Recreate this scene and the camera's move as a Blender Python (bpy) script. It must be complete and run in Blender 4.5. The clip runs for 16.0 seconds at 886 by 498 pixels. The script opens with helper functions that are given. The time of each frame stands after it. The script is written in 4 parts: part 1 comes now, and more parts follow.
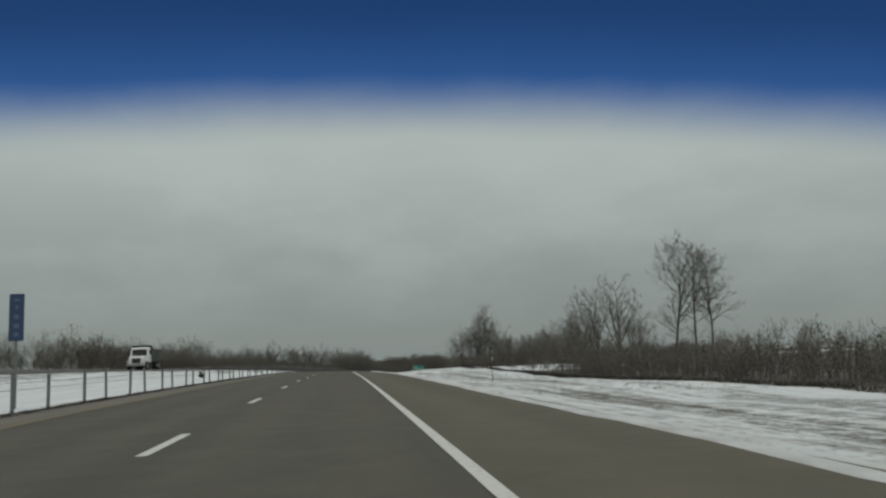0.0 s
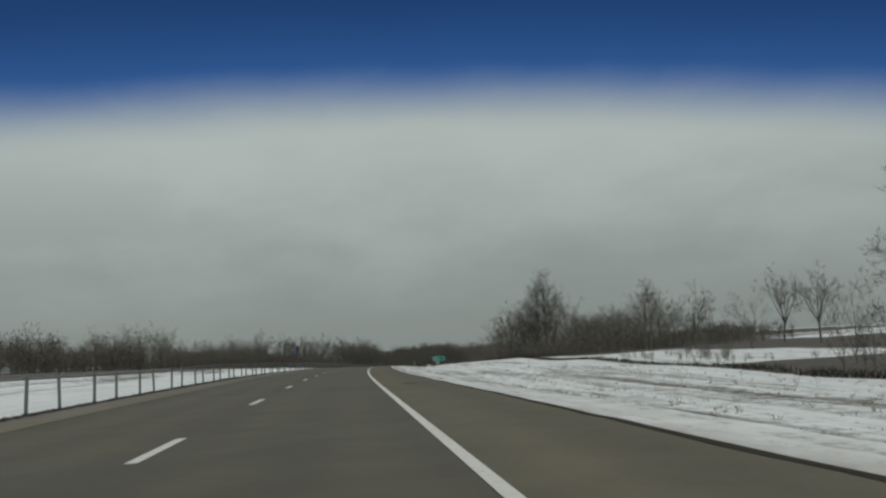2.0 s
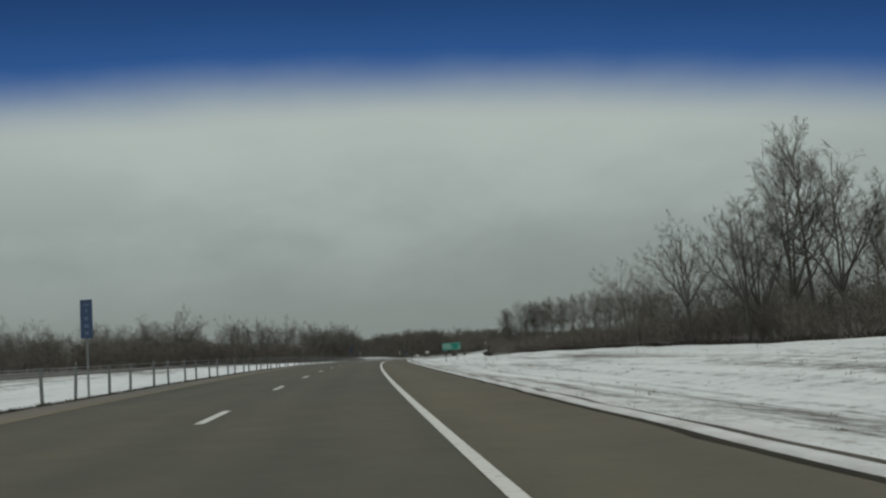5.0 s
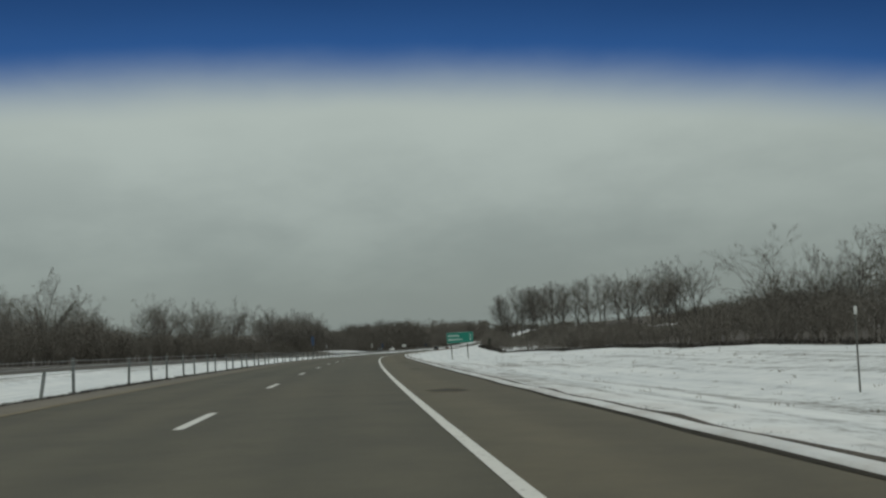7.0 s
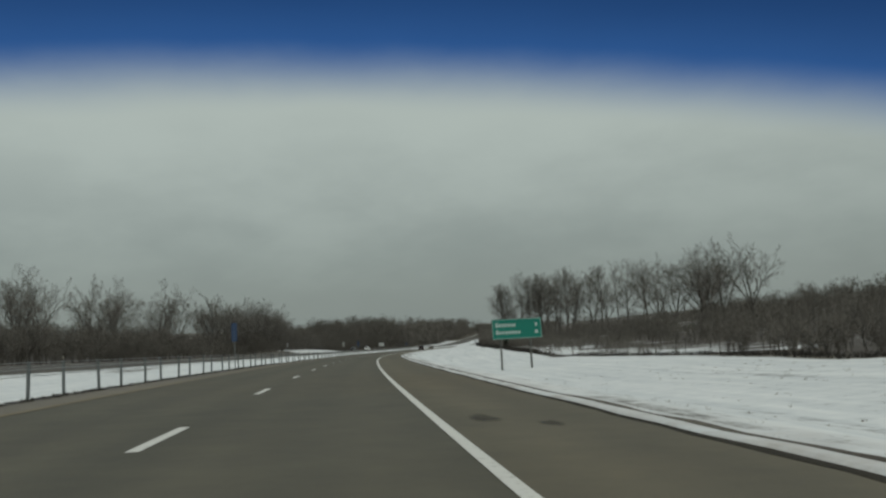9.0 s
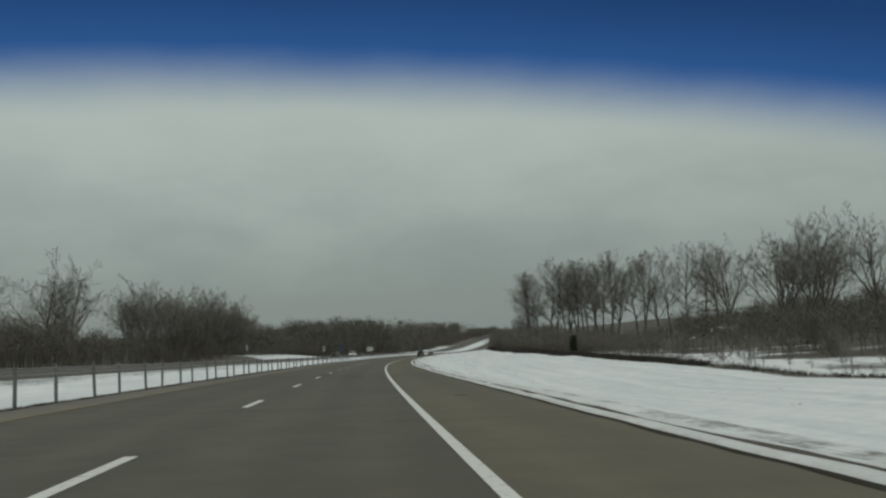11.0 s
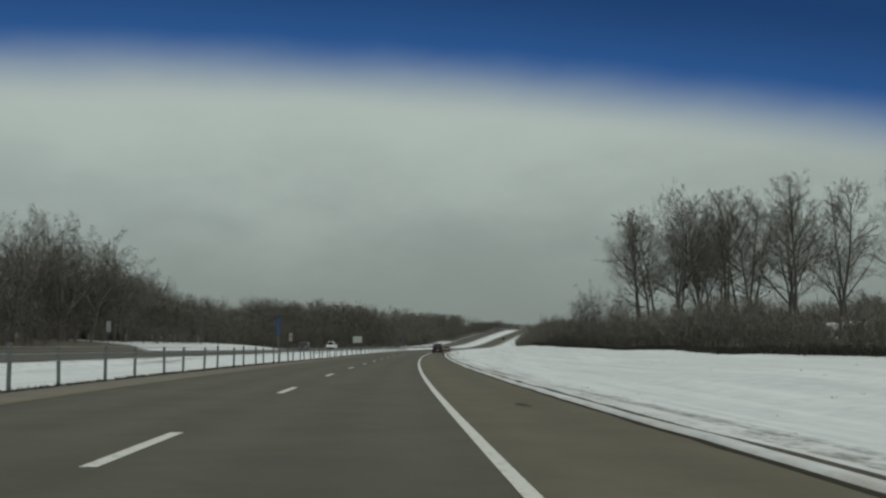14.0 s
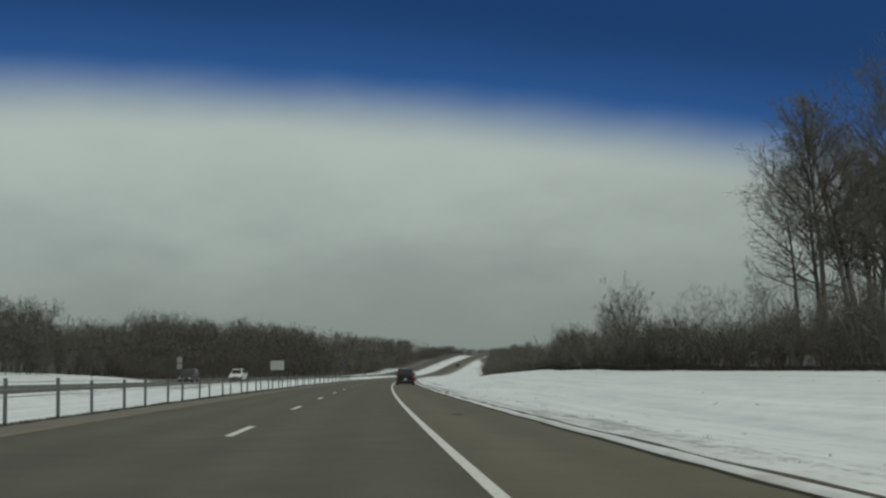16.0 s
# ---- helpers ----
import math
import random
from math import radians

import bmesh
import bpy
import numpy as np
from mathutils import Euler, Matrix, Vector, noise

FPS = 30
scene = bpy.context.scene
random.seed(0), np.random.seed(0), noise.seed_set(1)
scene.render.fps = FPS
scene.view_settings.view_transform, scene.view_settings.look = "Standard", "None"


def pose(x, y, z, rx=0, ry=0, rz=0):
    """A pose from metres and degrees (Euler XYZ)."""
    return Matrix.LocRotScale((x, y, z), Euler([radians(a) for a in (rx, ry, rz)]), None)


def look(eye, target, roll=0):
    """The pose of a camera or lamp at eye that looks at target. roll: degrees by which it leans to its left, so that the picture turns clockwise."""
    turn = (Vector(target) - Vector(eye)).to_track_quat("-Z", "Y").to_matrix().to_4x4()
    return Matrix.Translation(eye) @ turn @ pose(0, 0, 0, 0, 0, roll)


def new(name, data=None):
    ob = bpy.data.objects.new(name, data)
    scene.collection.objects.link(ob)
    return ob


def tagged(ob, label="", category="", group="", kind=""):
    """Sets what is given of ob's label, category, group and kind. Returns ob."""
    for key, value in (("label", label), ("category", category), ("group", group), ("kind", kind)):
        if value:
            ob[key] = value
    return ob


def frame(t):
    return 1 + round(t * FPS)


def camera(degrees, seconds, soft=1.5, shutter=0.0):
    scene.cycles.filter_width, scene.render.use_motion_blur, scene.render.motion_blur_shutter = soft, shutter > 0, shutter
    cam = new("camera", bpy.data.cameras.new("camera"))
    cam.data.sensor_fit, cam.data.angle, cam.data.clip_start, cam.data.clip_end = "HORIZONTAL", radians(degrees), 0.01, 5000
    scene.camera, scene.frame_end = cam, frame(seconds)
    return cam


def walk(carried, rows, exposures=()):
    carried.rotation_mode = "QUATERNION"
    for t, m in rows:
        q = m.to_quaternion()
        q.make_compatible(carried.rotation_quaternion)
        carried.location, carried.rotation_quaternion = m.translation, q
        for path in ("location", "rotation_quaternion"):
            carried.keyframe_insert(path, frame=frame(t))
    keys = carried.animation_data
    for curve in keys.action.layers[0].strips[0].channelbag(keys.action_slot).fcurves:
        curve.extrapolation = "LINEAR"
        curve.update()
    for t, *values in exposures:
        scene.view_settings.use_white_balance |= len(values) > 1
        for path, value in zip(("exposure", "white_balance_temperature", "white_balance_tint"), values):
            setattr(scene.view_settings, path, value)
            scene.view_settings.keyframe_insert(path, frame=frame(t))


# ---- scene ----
cam = camera(55.1, 16.0, soft=2.4)

# Camera rows: seconds, place, heading to the right, pitch, lean.
WAY = [
    (0, 0.004, 0.0, 1.076, 6.538, 7.054, -1.932),
    (0.5, -0.122, 15.383, 1.06, 5.862, 6.648, -1.488),
    (1, -0.219, 30.796, 1.016, 5.657, 6.998, -3.563),
    (1.5, -0.305, 46.24, 0.94, 6.444, 6.557, -3.359),
    (2, -0.377, 61.714, 0.828, 6.388, 6.355, -3.211),
    (2.5, -0.488, 77.218, 0.678, 5.81, 5.969, -2.441),
    (3, -0.534, 92.753, 0.494, 5.951, 6.28, -3.672),
    (3.5, -0.567, 108.318, 0.29, 6.396, 5.511, -3.522),
    (4, -0.346, 123.912, 0.074, 7.175, 5.687, -4.521),
    (4.5, -0.145, 139.535, -0.143, 7.654, 5.602, -4.221),
    (5.0, 0.183, 155.187, -0.371, 8.124, 5.487, -3.92),
    (5.5, 0.637, 170.867, -0.62, 8.583, 5.341, -3.62),
    (6.0, 1.216, 186.572, -0.895, 9.053, 5.185, -3.319),
    (6.5, 1.927, 202.303, -1.197, 9.548, 5.033, -3.019),
    (7, 2.77, 218.058, -1.523, 10.212, 4.918, -3.389),
    (7.5, 3.723, 233.838, -1.874, 10.571, 4.746, -3.078),
    (8, 4.929, 249.631, -2.252, 11.148, 5.011, -3.833),
    (8.5, 6.183, 265.45, -2.652, 11.911, 4.622, -2.915),
    (9, 7.667, 281.28, -3.077, 12.142, 4.792, -2.875),
    (9.5, 9.264, 297.129, -3.522, 12.396, 4.867, -2.757),
    (10.0, 10.99, 312.994, -3.981, 12.65, 4.958, -2.639),
    (10.5, 12.846, 328.875, -4.452, 12.9, 5.06, -2.521),
    (11.0, 14.829, 344.771, -4.933, 13.132, 5.158, -2.404),
    (11.5, 16.933, 360.682, -5.427, 13.345, 5.249, -2.286),
    (12, 19.122, 376.611, -5.933, 14.231, 5.377, -2.999),
    (12.5, 21.457, 392.55, -6.452, 13.676, 4.531, -3.145),
    (13, 23.919, 408.501, -6.974, 13.541, 5.635, -2.851),
    (13.5, 26.465, 424.469, -7.492, 12.38, 4.403, -2.688),
    (14, 29.079, 440.456, -8.003, 13.536, 4.886, -0.674),
    (14.5, 31.875, 456.444, -8.509, 14.861, 6.506, 0.453),
    (15, 34.861, 472.429, -9.012, 16.327, 7.378, 1.045),
    (15.5, 37.959, 488.423, -9.509, 16.921, 7.511, -1.275),
    (16, 41.273, 504.406, -10.004, 17.461, 6.677, -1.371),
]
walk(cam, [(t, pose(x, y, z, 90 + p, 0, -a) @ pose(0, 0, 0, 0, 0, r)) for t, x, y, z, a, p, r in WAY],
     [(0.0, 0.0, 6600.0, 4.5), (4.2, 0.0, 6600.0, 4.0), (7.0, 0.0, 6600.0, 1.5), (9.2, 0.0, 6600.0, 1.5), (12.0, 0.0, 6600.0, 1.0), (16.0, 0.0, 6600.0, 0.5)])

# ---- world and sun: bright overcast, a windscreen's blue top tint painted onto the sky ----
world = bpy.data.worlds.new("sky")
scene.world = world
world.use_nodes = True
wt = world.node_tree
wt.nodes.clear()


def wnode(kind, **values):
    n = wt.nodes.new(kind)
    for key, value in values.items():
        n.inputs[key].default_value = value
    return n


def wmath(op, a, b=None, clamp=False):
    n = wt.nodes.new("ShaderNodeMath")
    n.operation, n.use_clamp = op, clamp
    for i, v in enumerate((a, b)):
        if v is None:
            continue
        if isinstance(v, (int, float)):
            n.inputs[i].default_value = v
        else:
            wt.links.new(v, n.inputs[i])
    return n.outputs[0]


def wrange(v, a, b, lo=0.0, hi=1.0):
    n = wt.nodes.new("ShaderNodeMapRange")
    n.interpolation_type = "SMOOTHSTEP"
    wt.links.new(v, n.inputs[0])
    for i, x in enumerate((a, b, lo, hi)):
        n.inputs[i + 1].default_value = x
    return n.outputs[0]


def wmix(f, a, b):
    n = wt.nodes.new("ShaderNodeMix")
    n.data_type = "RGBA"
    for i, v in ((0, f), (6, a), (7, b)):
        if isinstance(v, (tuple, float)):
            n.inputs[i].default_value = v
        else:
            wt.links.new(v, n.inputs[i])
    return n.outputs[2]


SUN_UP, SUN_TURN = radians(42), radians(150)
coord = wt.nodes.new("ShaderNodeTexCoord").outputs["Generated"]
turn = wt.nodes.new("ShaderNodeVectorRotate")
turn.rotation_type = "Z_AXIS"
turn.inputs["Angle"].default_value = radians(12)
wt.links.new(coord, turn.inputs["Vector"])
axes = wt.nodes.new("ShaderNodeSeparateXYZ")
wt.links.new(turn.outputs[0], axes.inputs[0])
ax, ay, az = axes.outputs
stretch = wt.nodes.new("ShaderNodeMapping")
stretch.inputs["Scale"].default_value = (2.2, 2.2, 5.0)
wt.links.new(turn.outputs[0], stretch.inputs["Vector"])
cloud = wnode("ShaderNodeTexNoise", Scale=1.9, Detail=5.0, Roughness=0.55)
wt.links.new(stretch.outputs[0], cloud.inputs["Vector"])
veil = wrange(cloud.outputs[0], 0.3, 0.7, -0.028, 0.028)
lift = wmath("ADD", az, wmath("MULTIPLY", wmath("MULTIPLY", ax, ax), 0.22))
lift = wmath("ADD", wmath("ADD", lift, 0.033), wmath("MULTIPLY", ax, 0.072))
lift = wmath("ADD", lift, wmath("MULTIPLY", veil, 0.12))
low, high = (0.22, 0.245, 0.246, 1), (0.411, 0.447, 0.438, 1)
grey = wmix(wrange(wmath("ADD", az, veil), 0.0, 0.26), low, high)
sky = wt.nodes.new("ShaderNodeTexSky")
sky.sky_type, sky.sun_disc = "NISHITA", False
sky.sun_elevation, sky.sun_rotation = SUN_UP, SUN_TURN
# blue tint of the unbuilt windscreen, coloured into the sky ahead
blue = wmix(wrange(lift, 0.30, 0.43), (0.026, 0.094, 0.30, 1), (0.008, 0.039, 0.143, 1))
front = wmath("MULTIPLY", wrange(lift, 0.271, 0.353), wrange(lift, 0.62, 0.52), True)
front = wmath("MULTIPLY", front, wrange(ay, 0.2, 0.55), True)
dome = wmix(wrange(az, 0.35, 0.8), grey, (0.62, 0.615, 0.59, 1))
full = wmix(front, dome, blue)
full = wmix(0.004, full, sky.outputs[0])
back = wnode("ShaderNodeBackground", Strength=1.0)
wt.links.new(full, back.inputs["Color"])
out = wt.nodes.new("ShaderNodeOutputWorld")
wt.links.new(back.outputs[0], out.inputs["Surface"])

sun = new("sun", bpy.data.lights.new("sun", "SUN"))
sun.data.energy, sun.data.angle, sun.data.color = 0.5, radians(25), (1.0, 0.97, 0.93)
sun.matrix_world = look((0, 0, 60), (-math.sin(SUN_TURN) * 60, -math.cos(SUN_TURN) * 60, 60 - 60 * math.tan(SUN_UP)))
scene.view_settings.exposure = 0.0

# ---- materials ----


def material(name, rough=0.8, metal=0.0):
    m = bpy.data.materials.new(name)
    m.use_nodes = True
    b = m.node_tree.nodes["Principled BSDF"]
    b.inputs["Roughness"].default_value, b.inputs["Metallic"].default_value = rough, metal
    return m, m.node_tree, b


def mnoise(t, scale, detail=4.0, vec=None, rough=0.55):
    n = t.nodes.new("ShaderNodeTexNoise")
    n.inputs["Scale"].default_value, n.inputs["Detail"].default_value, n.inputs["Roughness"].default_value = scale, detail, rough
    if vec is not None:
        t.links.new(vec, n.inputs["Vector"])
    return n.outputs[0]


def mramp(t, v, stops):
    n = t.nodes.new("ShaderNodeValToRGB")
    r = n.color_ramp
    while len(r.elements) < len(stops):
        r.elements.new(0.5)
    for e, (p, c) in zip(r.elements, stops):
        e.position, e.color = p, (*c, 1) if len(c) == 3 else c
    t.links.new(v, n.inputs[0])
    return n.outputs[0]


def mmix(t, f, a, b, mode="MIX"):
    n = t.nodes.new("ShaderNodeMix")
    n.data_type, n.blend_type = "RGBA", mode
    for i, v in ((0, f), (6, a), (7, b)):
        if isinstance(v, tuple):
            n.inputs[i].default_value = (*v, 1) if len(v) == 3 else v
        elif isinstance(v, (int, float)):
            n.inputs[i].default_value = v
        else:
            t.links.new(v, n.inputs[i])
    return n.outputs[2]


def mmath(t, op, a, b=None, clamp=False):
    n = t.nodes.new("ShaderNodeMath")
    n.operation, n.use_clamp = op, clamp
    for i, v in enumerate((a, b)):
        if isinstance(v, (int, float)):
            n.inputs[i].default_value = v
        elif v is not None:
            t.links.new(v, n.inputs[i])
    return n.outputs[0]


def mbump(t, b, v, strength, depth):
    n = t.nodes.new("ShaderNodeBump")
    n.inputs["Strength"].default_value, n.inputs["Distance"].default_value = strength, depth
    t.links.new(v, n.inputs["Height"])
    t.links.new(n.outputs[0], b.inputs["Normal"])


def mattr(t, name):
    n = t.nodes.new("ShaderNodeAttribute")
    n.attribute_name = name
    return n


def mgeo(t):
    return t.nodes.new("ShaderNodeNewGeometry").outputs["Position"]


def plain(name, colour, rough=0.6, metal=0.0, vary=0.15, scale=8.0):
    m, t, b = material(name, rough, metal)
    tc = t.nodes.new("ShaderNodeTexCoord").outputs["Object"]
    n = mnoise(t, scale, 5, tc)
    dark = tuple(c * (1 - vary) for c in colour)
    t.links.new(mramp(t, n, ((0.3, dark), (0.7, colour))), b.inputs["Base Color"])
    return m


def road_coord(t):
    # along the road and across it, in metres
    return mattr(t, "lane").outputs["Vector"]


def asphalt(name, base):
    m, t, b = material(name, 0.82)
    v = road_coord(t)
    sep = t.nodes.new("ShaderNodeSeparateXYZ")
    t.links.new(v, sep.inputs[0])
    mp = t.nodes.new("ShaderNodeMapping")
    mp.inputs["Scale"].default_value = (0.012, 0.55, 1)
    t.links.new(v, mp.inputs["Vector"])
    streak = mnoise(t, 1.0, 4, mp.outputs[0])
    blot = mnoise(t, 0.25, 5, mgeo(t))
    grain = mnoise(t, 60.0, 3, mgeo(t), 0.7)
    lo, hi = tuple(c * 0.84 for c in base), tuple(c * 1.16 for c in base)
    c = mramp(t, streak, ((0.3, lo), (0.7, hi)))
    c = mmix(t, 0.35, c, mramp(t, blot, ((0.35, tuple(x * 0.8 for x in base)), (0.7, tuple(x * 1.1 for x in base)))))
    c = mmix(t, 0.22, c, mramp(t, grain, ((0.3, tuple(x * 0.45 for x in base)), (0.7, tuple(x * 1.6 for x in base)))))
    worn = mnoise(t, 0.045, 6, mgeo(t), 0.6)
    c = mmix(t, 0.9, c, mramp(t, worn, ((0.3, (0.80, 0.83, 0.84)), (0.5, (1, 1, 1)), (0.7, (1.0, 0.95, 0.88)))), "MULTIPLY")
    patch = mnoise(t, 0.9, 6, mgeo(t), 0.7)
    c = mmix(t, 0.8, c, mramp(t, patch, ((0.3, (0.78, 0.79, 0.80)), (0.7, (1.17, 1.15, 1.11)))), "MULTIPLY")
    wave = mmath(t, "COSINE", mmath(t, "MULTIPLY", mmath(t, "ADD", sep.outputs[1], 0.69), 2 * math.pi / 1.83))
    c = mmix(t, 0.85, c, mramp(t, mmath(t, "ADD", mmath(t, "MULTIPLY", wave, 0.5), 0.5), ((0.0, (1.0, 1.0, 1.0)), (1.0, (0.84, 0.85, 0.86)))), "MULTIPLY")
    outer = mramp(t, mmath(t, "MULTIPLY", sep.outputs[1], 0.1), ((0.112, (1, 1, 1)), (0.122, (1.28, 1.22, 1.15))))
    c = mmix(t, 1.0, c, outer, "MULTIPLY")
    t.links.new(c, b.inputs["Base Color"])
    mbump(t, b, grain, 0.35, 0.006)
    return m


def stain_material():
    m, t, b = material("oil_stain", 0.7)
    b.inputs["Base Color"].default_value = (0.035, 0.03, 0.024, 1)
    f = mmath(t, "MULTIPLY", mmath(t, "MULTIPLY", mattr(t, "fade").outputs["Fac"], 2.2, True), mramp(t, mnoise(t, 2.2, 5, mgeo(t), 0.65), ((0.3, (0.15, 0.15, 0.15)), (0.65, (0.6, 0.6, 0.6)))))
    t.links.new(f, b.inputs["Alpha"])
    return m


def snow_material():
    m, t, b = material("snow_field", 0.75)
    cover = mattr(t, "cover").outputs["Fac"]
    pos = mgeo(t)
    big, fine = mnoise(t, 0.09, 5, pos), mnoise(t, 1.3, 6, pos, 0.65)
    mp = t.nodes.new("ShaderNodeMapping")
    mp.inputs["Scale"].default_value = (0.05, 0.9, 1)
    t.links.new(road_coord(t), mp.inputs["Vector"])
    drift = mnoise(t, 1.0, 6, mp.outputs[0], 0.65)
    snow = mramp(t, mmath(t, "ADD", mmath(t, "MULTIPLY", drift, 0.6), mmath(t, "MULTIPLY", fine, 0.4)),
                 ((0.36, (0.56, 0.60, 0.63)), (0.62, (0.80, 0.82, 0.83))))
    side = t.nodes.new("ShaderNodeSeparateXYZ")
    t.links.new(road_coord(t), side.inputs[0])
    splash = t.nodes.new("ShaderNodeMapRange")
    t.links.new(side.outputs[1], splash.inputs[0])
    for i, x in enumerate((3.9, 5.6, 0.75, 0.0)):
        splash.inputs[i + 1].default_value = x
    near_road = t.nodes.new("ShaderNodeMath")
    near_road.operation = "GREATER_THAN"
    t.links.new(side.outputs[1], near_road.inputs[0])
    near_road.inputs[1].default_value = 0.0
    dirt = mmath(t, "MULTIPLY", mmath(t, "MULTIPLY", splash.outputs[0], near_road.outputs[0]), mramp(t, mnoise(t, 0.7, 6, pos, 0.7), ((0.35, (0, 0, 0)), (0.7, (1, 1, 1)))))
    snow = mmix(t, dirt, snow, (0.40, 0.36, 0.33))
    grass = mramp(t, mnoise(t, 5.0, 6, pos, 0.7), ((0.3, (0.062, 0.055, 0.042)), (0.7, (0.15, 0.135, 0.105))))
    litter = mramp(t, mnoise(t, 0.8, 7, pos, 0.7), ((0.3, (0.042, 0.035, 0.028)), (0.7, (0.105, 0.09, 0.072))))
    # cover: 1 deep snow, lower values let the dry grass through
    speck = mnoise(t, 7.0, 4, pos, 0.6)
    f = mmath(t, "ADD", mmath(t, "ADD", mmath(t, "MULTIPLY", drift, 0.4), mmath(t, "MULTIPLY", fine, 0.3)), mmath(t, "MULTIPLY", speck, 0.3))
    f = mmath(t, "ADD", f, mmath(t, "SUBTRACT", cover, 0.65))
    mask = mramp(t, f, ((0.44, (0, 0, 0)), (0.56, (1, 1, 1))))
    wood = mattr(t, "wood").outputs["Fac"]
    c = mmix(t, mask, grass, snow)
    wf = mmath(t, "ADD", wood, mmath(t, "MULTIPLY", mmath(t, "SUBTRACT", big, 0.5), 0.9))
    c = mmix(t, mramp(t, wf, ((0.4, (0, 0, 0)), (0.55, (1, 1, 1)))), c, litter)
    t.links.new(c, b.inputs["Base Color"])
    mbump(t, b, mmath(t, "ADD", drift, mmath(t, "MULTIPLY", fine, 0.5)), 0.7, 0.12)
    return m


def bark(name, lo, hi):
    m, t, b = material(name, 0.9)
    tc = t.nodes.new("ShaderNodeTexCoord").outputs["Object"]
    n = mnoise(t, 1.2, 6, tc, 0.65)
    c = mramp(t, n, ((0.3, lo), (0.7, hi)))
    r = t.nodes.new("ShaderNodeObjectInfo").outputs["Random"]
    c = mmix(t, mmath(t, "MULTIPLY", r, 0.5), c, tuple(x * 0.7 for x in lo))
    t.links.new(c, b.inputs["Base Color"])
    return m


def paint_line(name, colour, worn):
    m, t, b = material(name, 0.7)
    n = mnoise(t, 9.0, 6, mgeo(t), 0.7)
    t.links.new(mramp(t, n, ((0.28, worn), (0.46, colour))), b.inputs["Base Color"])
    return m


def glass_dark(name):
    m, t, b = material(name, 0.06)
    b.inputs["Base Color"].default_value = (0.012, 0.014, 0.016, 1)
    return m


M_ROAD = asphalt("asphalt", (0.098, 0.092, 0.067))
M_SHOULDER = asphalt("pale_shoulder", (0.165, 0.15, 0.122))
M_FAR_ROAD = asphalt("far_asphalt", (0.095, 0.09, 0.08))
M_SNOW = snow_material()
M_WHITE = paint_line("white_line_paint", (0.66, 0.66, 0.63), (0.33, 0.32, 0.29))
M_YELLOW = paint_line("worn_yellow_paint", (0.165, 0.135, 0.08), (0.12, 0.105, 0.078))
M_STEEL = plain("galvanised_steel", (0.20, 0.215, 0.215), 0.5, 0.5, 0.3, 20)
M_CABLE = plain("steel_cable", (0.42, 0.43, 0.43), 0.5, 0.5, 0.3, 30)
M_BARK = bark("grey_bark", (0.085, 0.079, 0.071), (0.18, 0.167, 0.152))
M_TWIG = bark("bare_twigs", (0.13, 0.121, 0.11), (0.26, 0.243, 0.222))
M_BRUSH = bark("brown_brush", (0.095, 0.087, 0.077), (0.205, 0.188, 0.166))
M_GREEN = plain("green_sign_sheeting", (0.0, 0.17, 0.125), 0.45, 0, 0.12, 3)
M_BLUE = plain("blue_sign_sheeting", (0.024, 0.05, 0.115), 0.45, 0, 0.12, 3)
M_SIGNWHITE = plain("white_sign_sheeting", (0.72, 0.74, 0.73), 0.5, 0, 0.1, 3)
M_ALU = plain("aluminium_back", (0.42, 0.43, 0.43), 0.45, 0.6, 0.2, 4)
M_WOODPOST = plain("weathered_steel_post", (0.13, 0.13, 0.12), 0.7, 0.3, 0.3, 10)
M_DARKCAR = plain("dark_car_paint", (0.022, 0.023, 0.025), 0.25, 0.3, 0.2, 2)
M_WHITECAR = plain("white_car_paint", (0.72, 0.73, 0.73), 0.3, 0, 0.1, 2)
M_GREYCAR = plain("grey_body_paint", (0.10, 0.10, 0.10), 0.4, 0.2, 0.2, 2)
M_TYRE = plain("tyre_rubber", (0.02, 0.02, 0.02), 0.9, 0, 0.3, 10)
M_RIM = plain("alloy_rim", (0.4, 0.4, 0.4), 0.35, 0.8, 0.2, 10)
M_GLASS = glass_dark("car_glass")
M_RED = plain("red_lamp_lens", (0.35, 0.02, 0.015), 0.3, 0, 0.2, 10)
M_LAMP = plain("clear_lamp_lens", (0.7, 0.7, 0.66), 0.2, 0, 0.1, 10)
M_PLATE = plain("pale_plate", (0.55, 0.56, 0.55), 0.5, 0, 0.1, 10)
M_FADED = plain("faded_white_marks", (0.08, 0.125, 0.21), 0.5, 0, 0.2, 10)
M_TAN = plain("tan_car_paint", (0.22, 0.2, 0.16), 0.35, 0.2, 0.15, 2)
M_CEDAR = plain("dark_cedar_needles", (0.062, 0.07, 0.05), 0.8, 0, 0.4, 3)
M_PALEWALL = plain("pale_painted_boards", (0.5, 0.48, 0.43), 0.7, 0, 0.2, 2)
M_ROOFSNOW = plain("roof_snow", (0.8, 0.83, 0.85), 0.8, 0, 0.1, 2)
M_DULLPANEL = plain("dull_sign_panel", (0.42, 0.43, 0.42), 0.55, 0, 0.2, 3)
M_STRAW = plain("dry_grass", (0.14, 0.115, 0.075), 0.9, 0, 0.4, 6)
M_DARKGRASS = plain("dark_dead_grass", (0.026, 0.022, 0.017), 0.85, 0, 0.4, 6)
# damp asphalt, darkened further by the painted shadow of the snow edge
M_MELT_SHADE = asphalt("wet_shaded_asphalt_edge", (0.032, 0.03, 0.025))
M_MELT_SHADE.node_tree.nodes["Principled BSDF"].inputs["Specular IOR Level"].default_value = 0.1
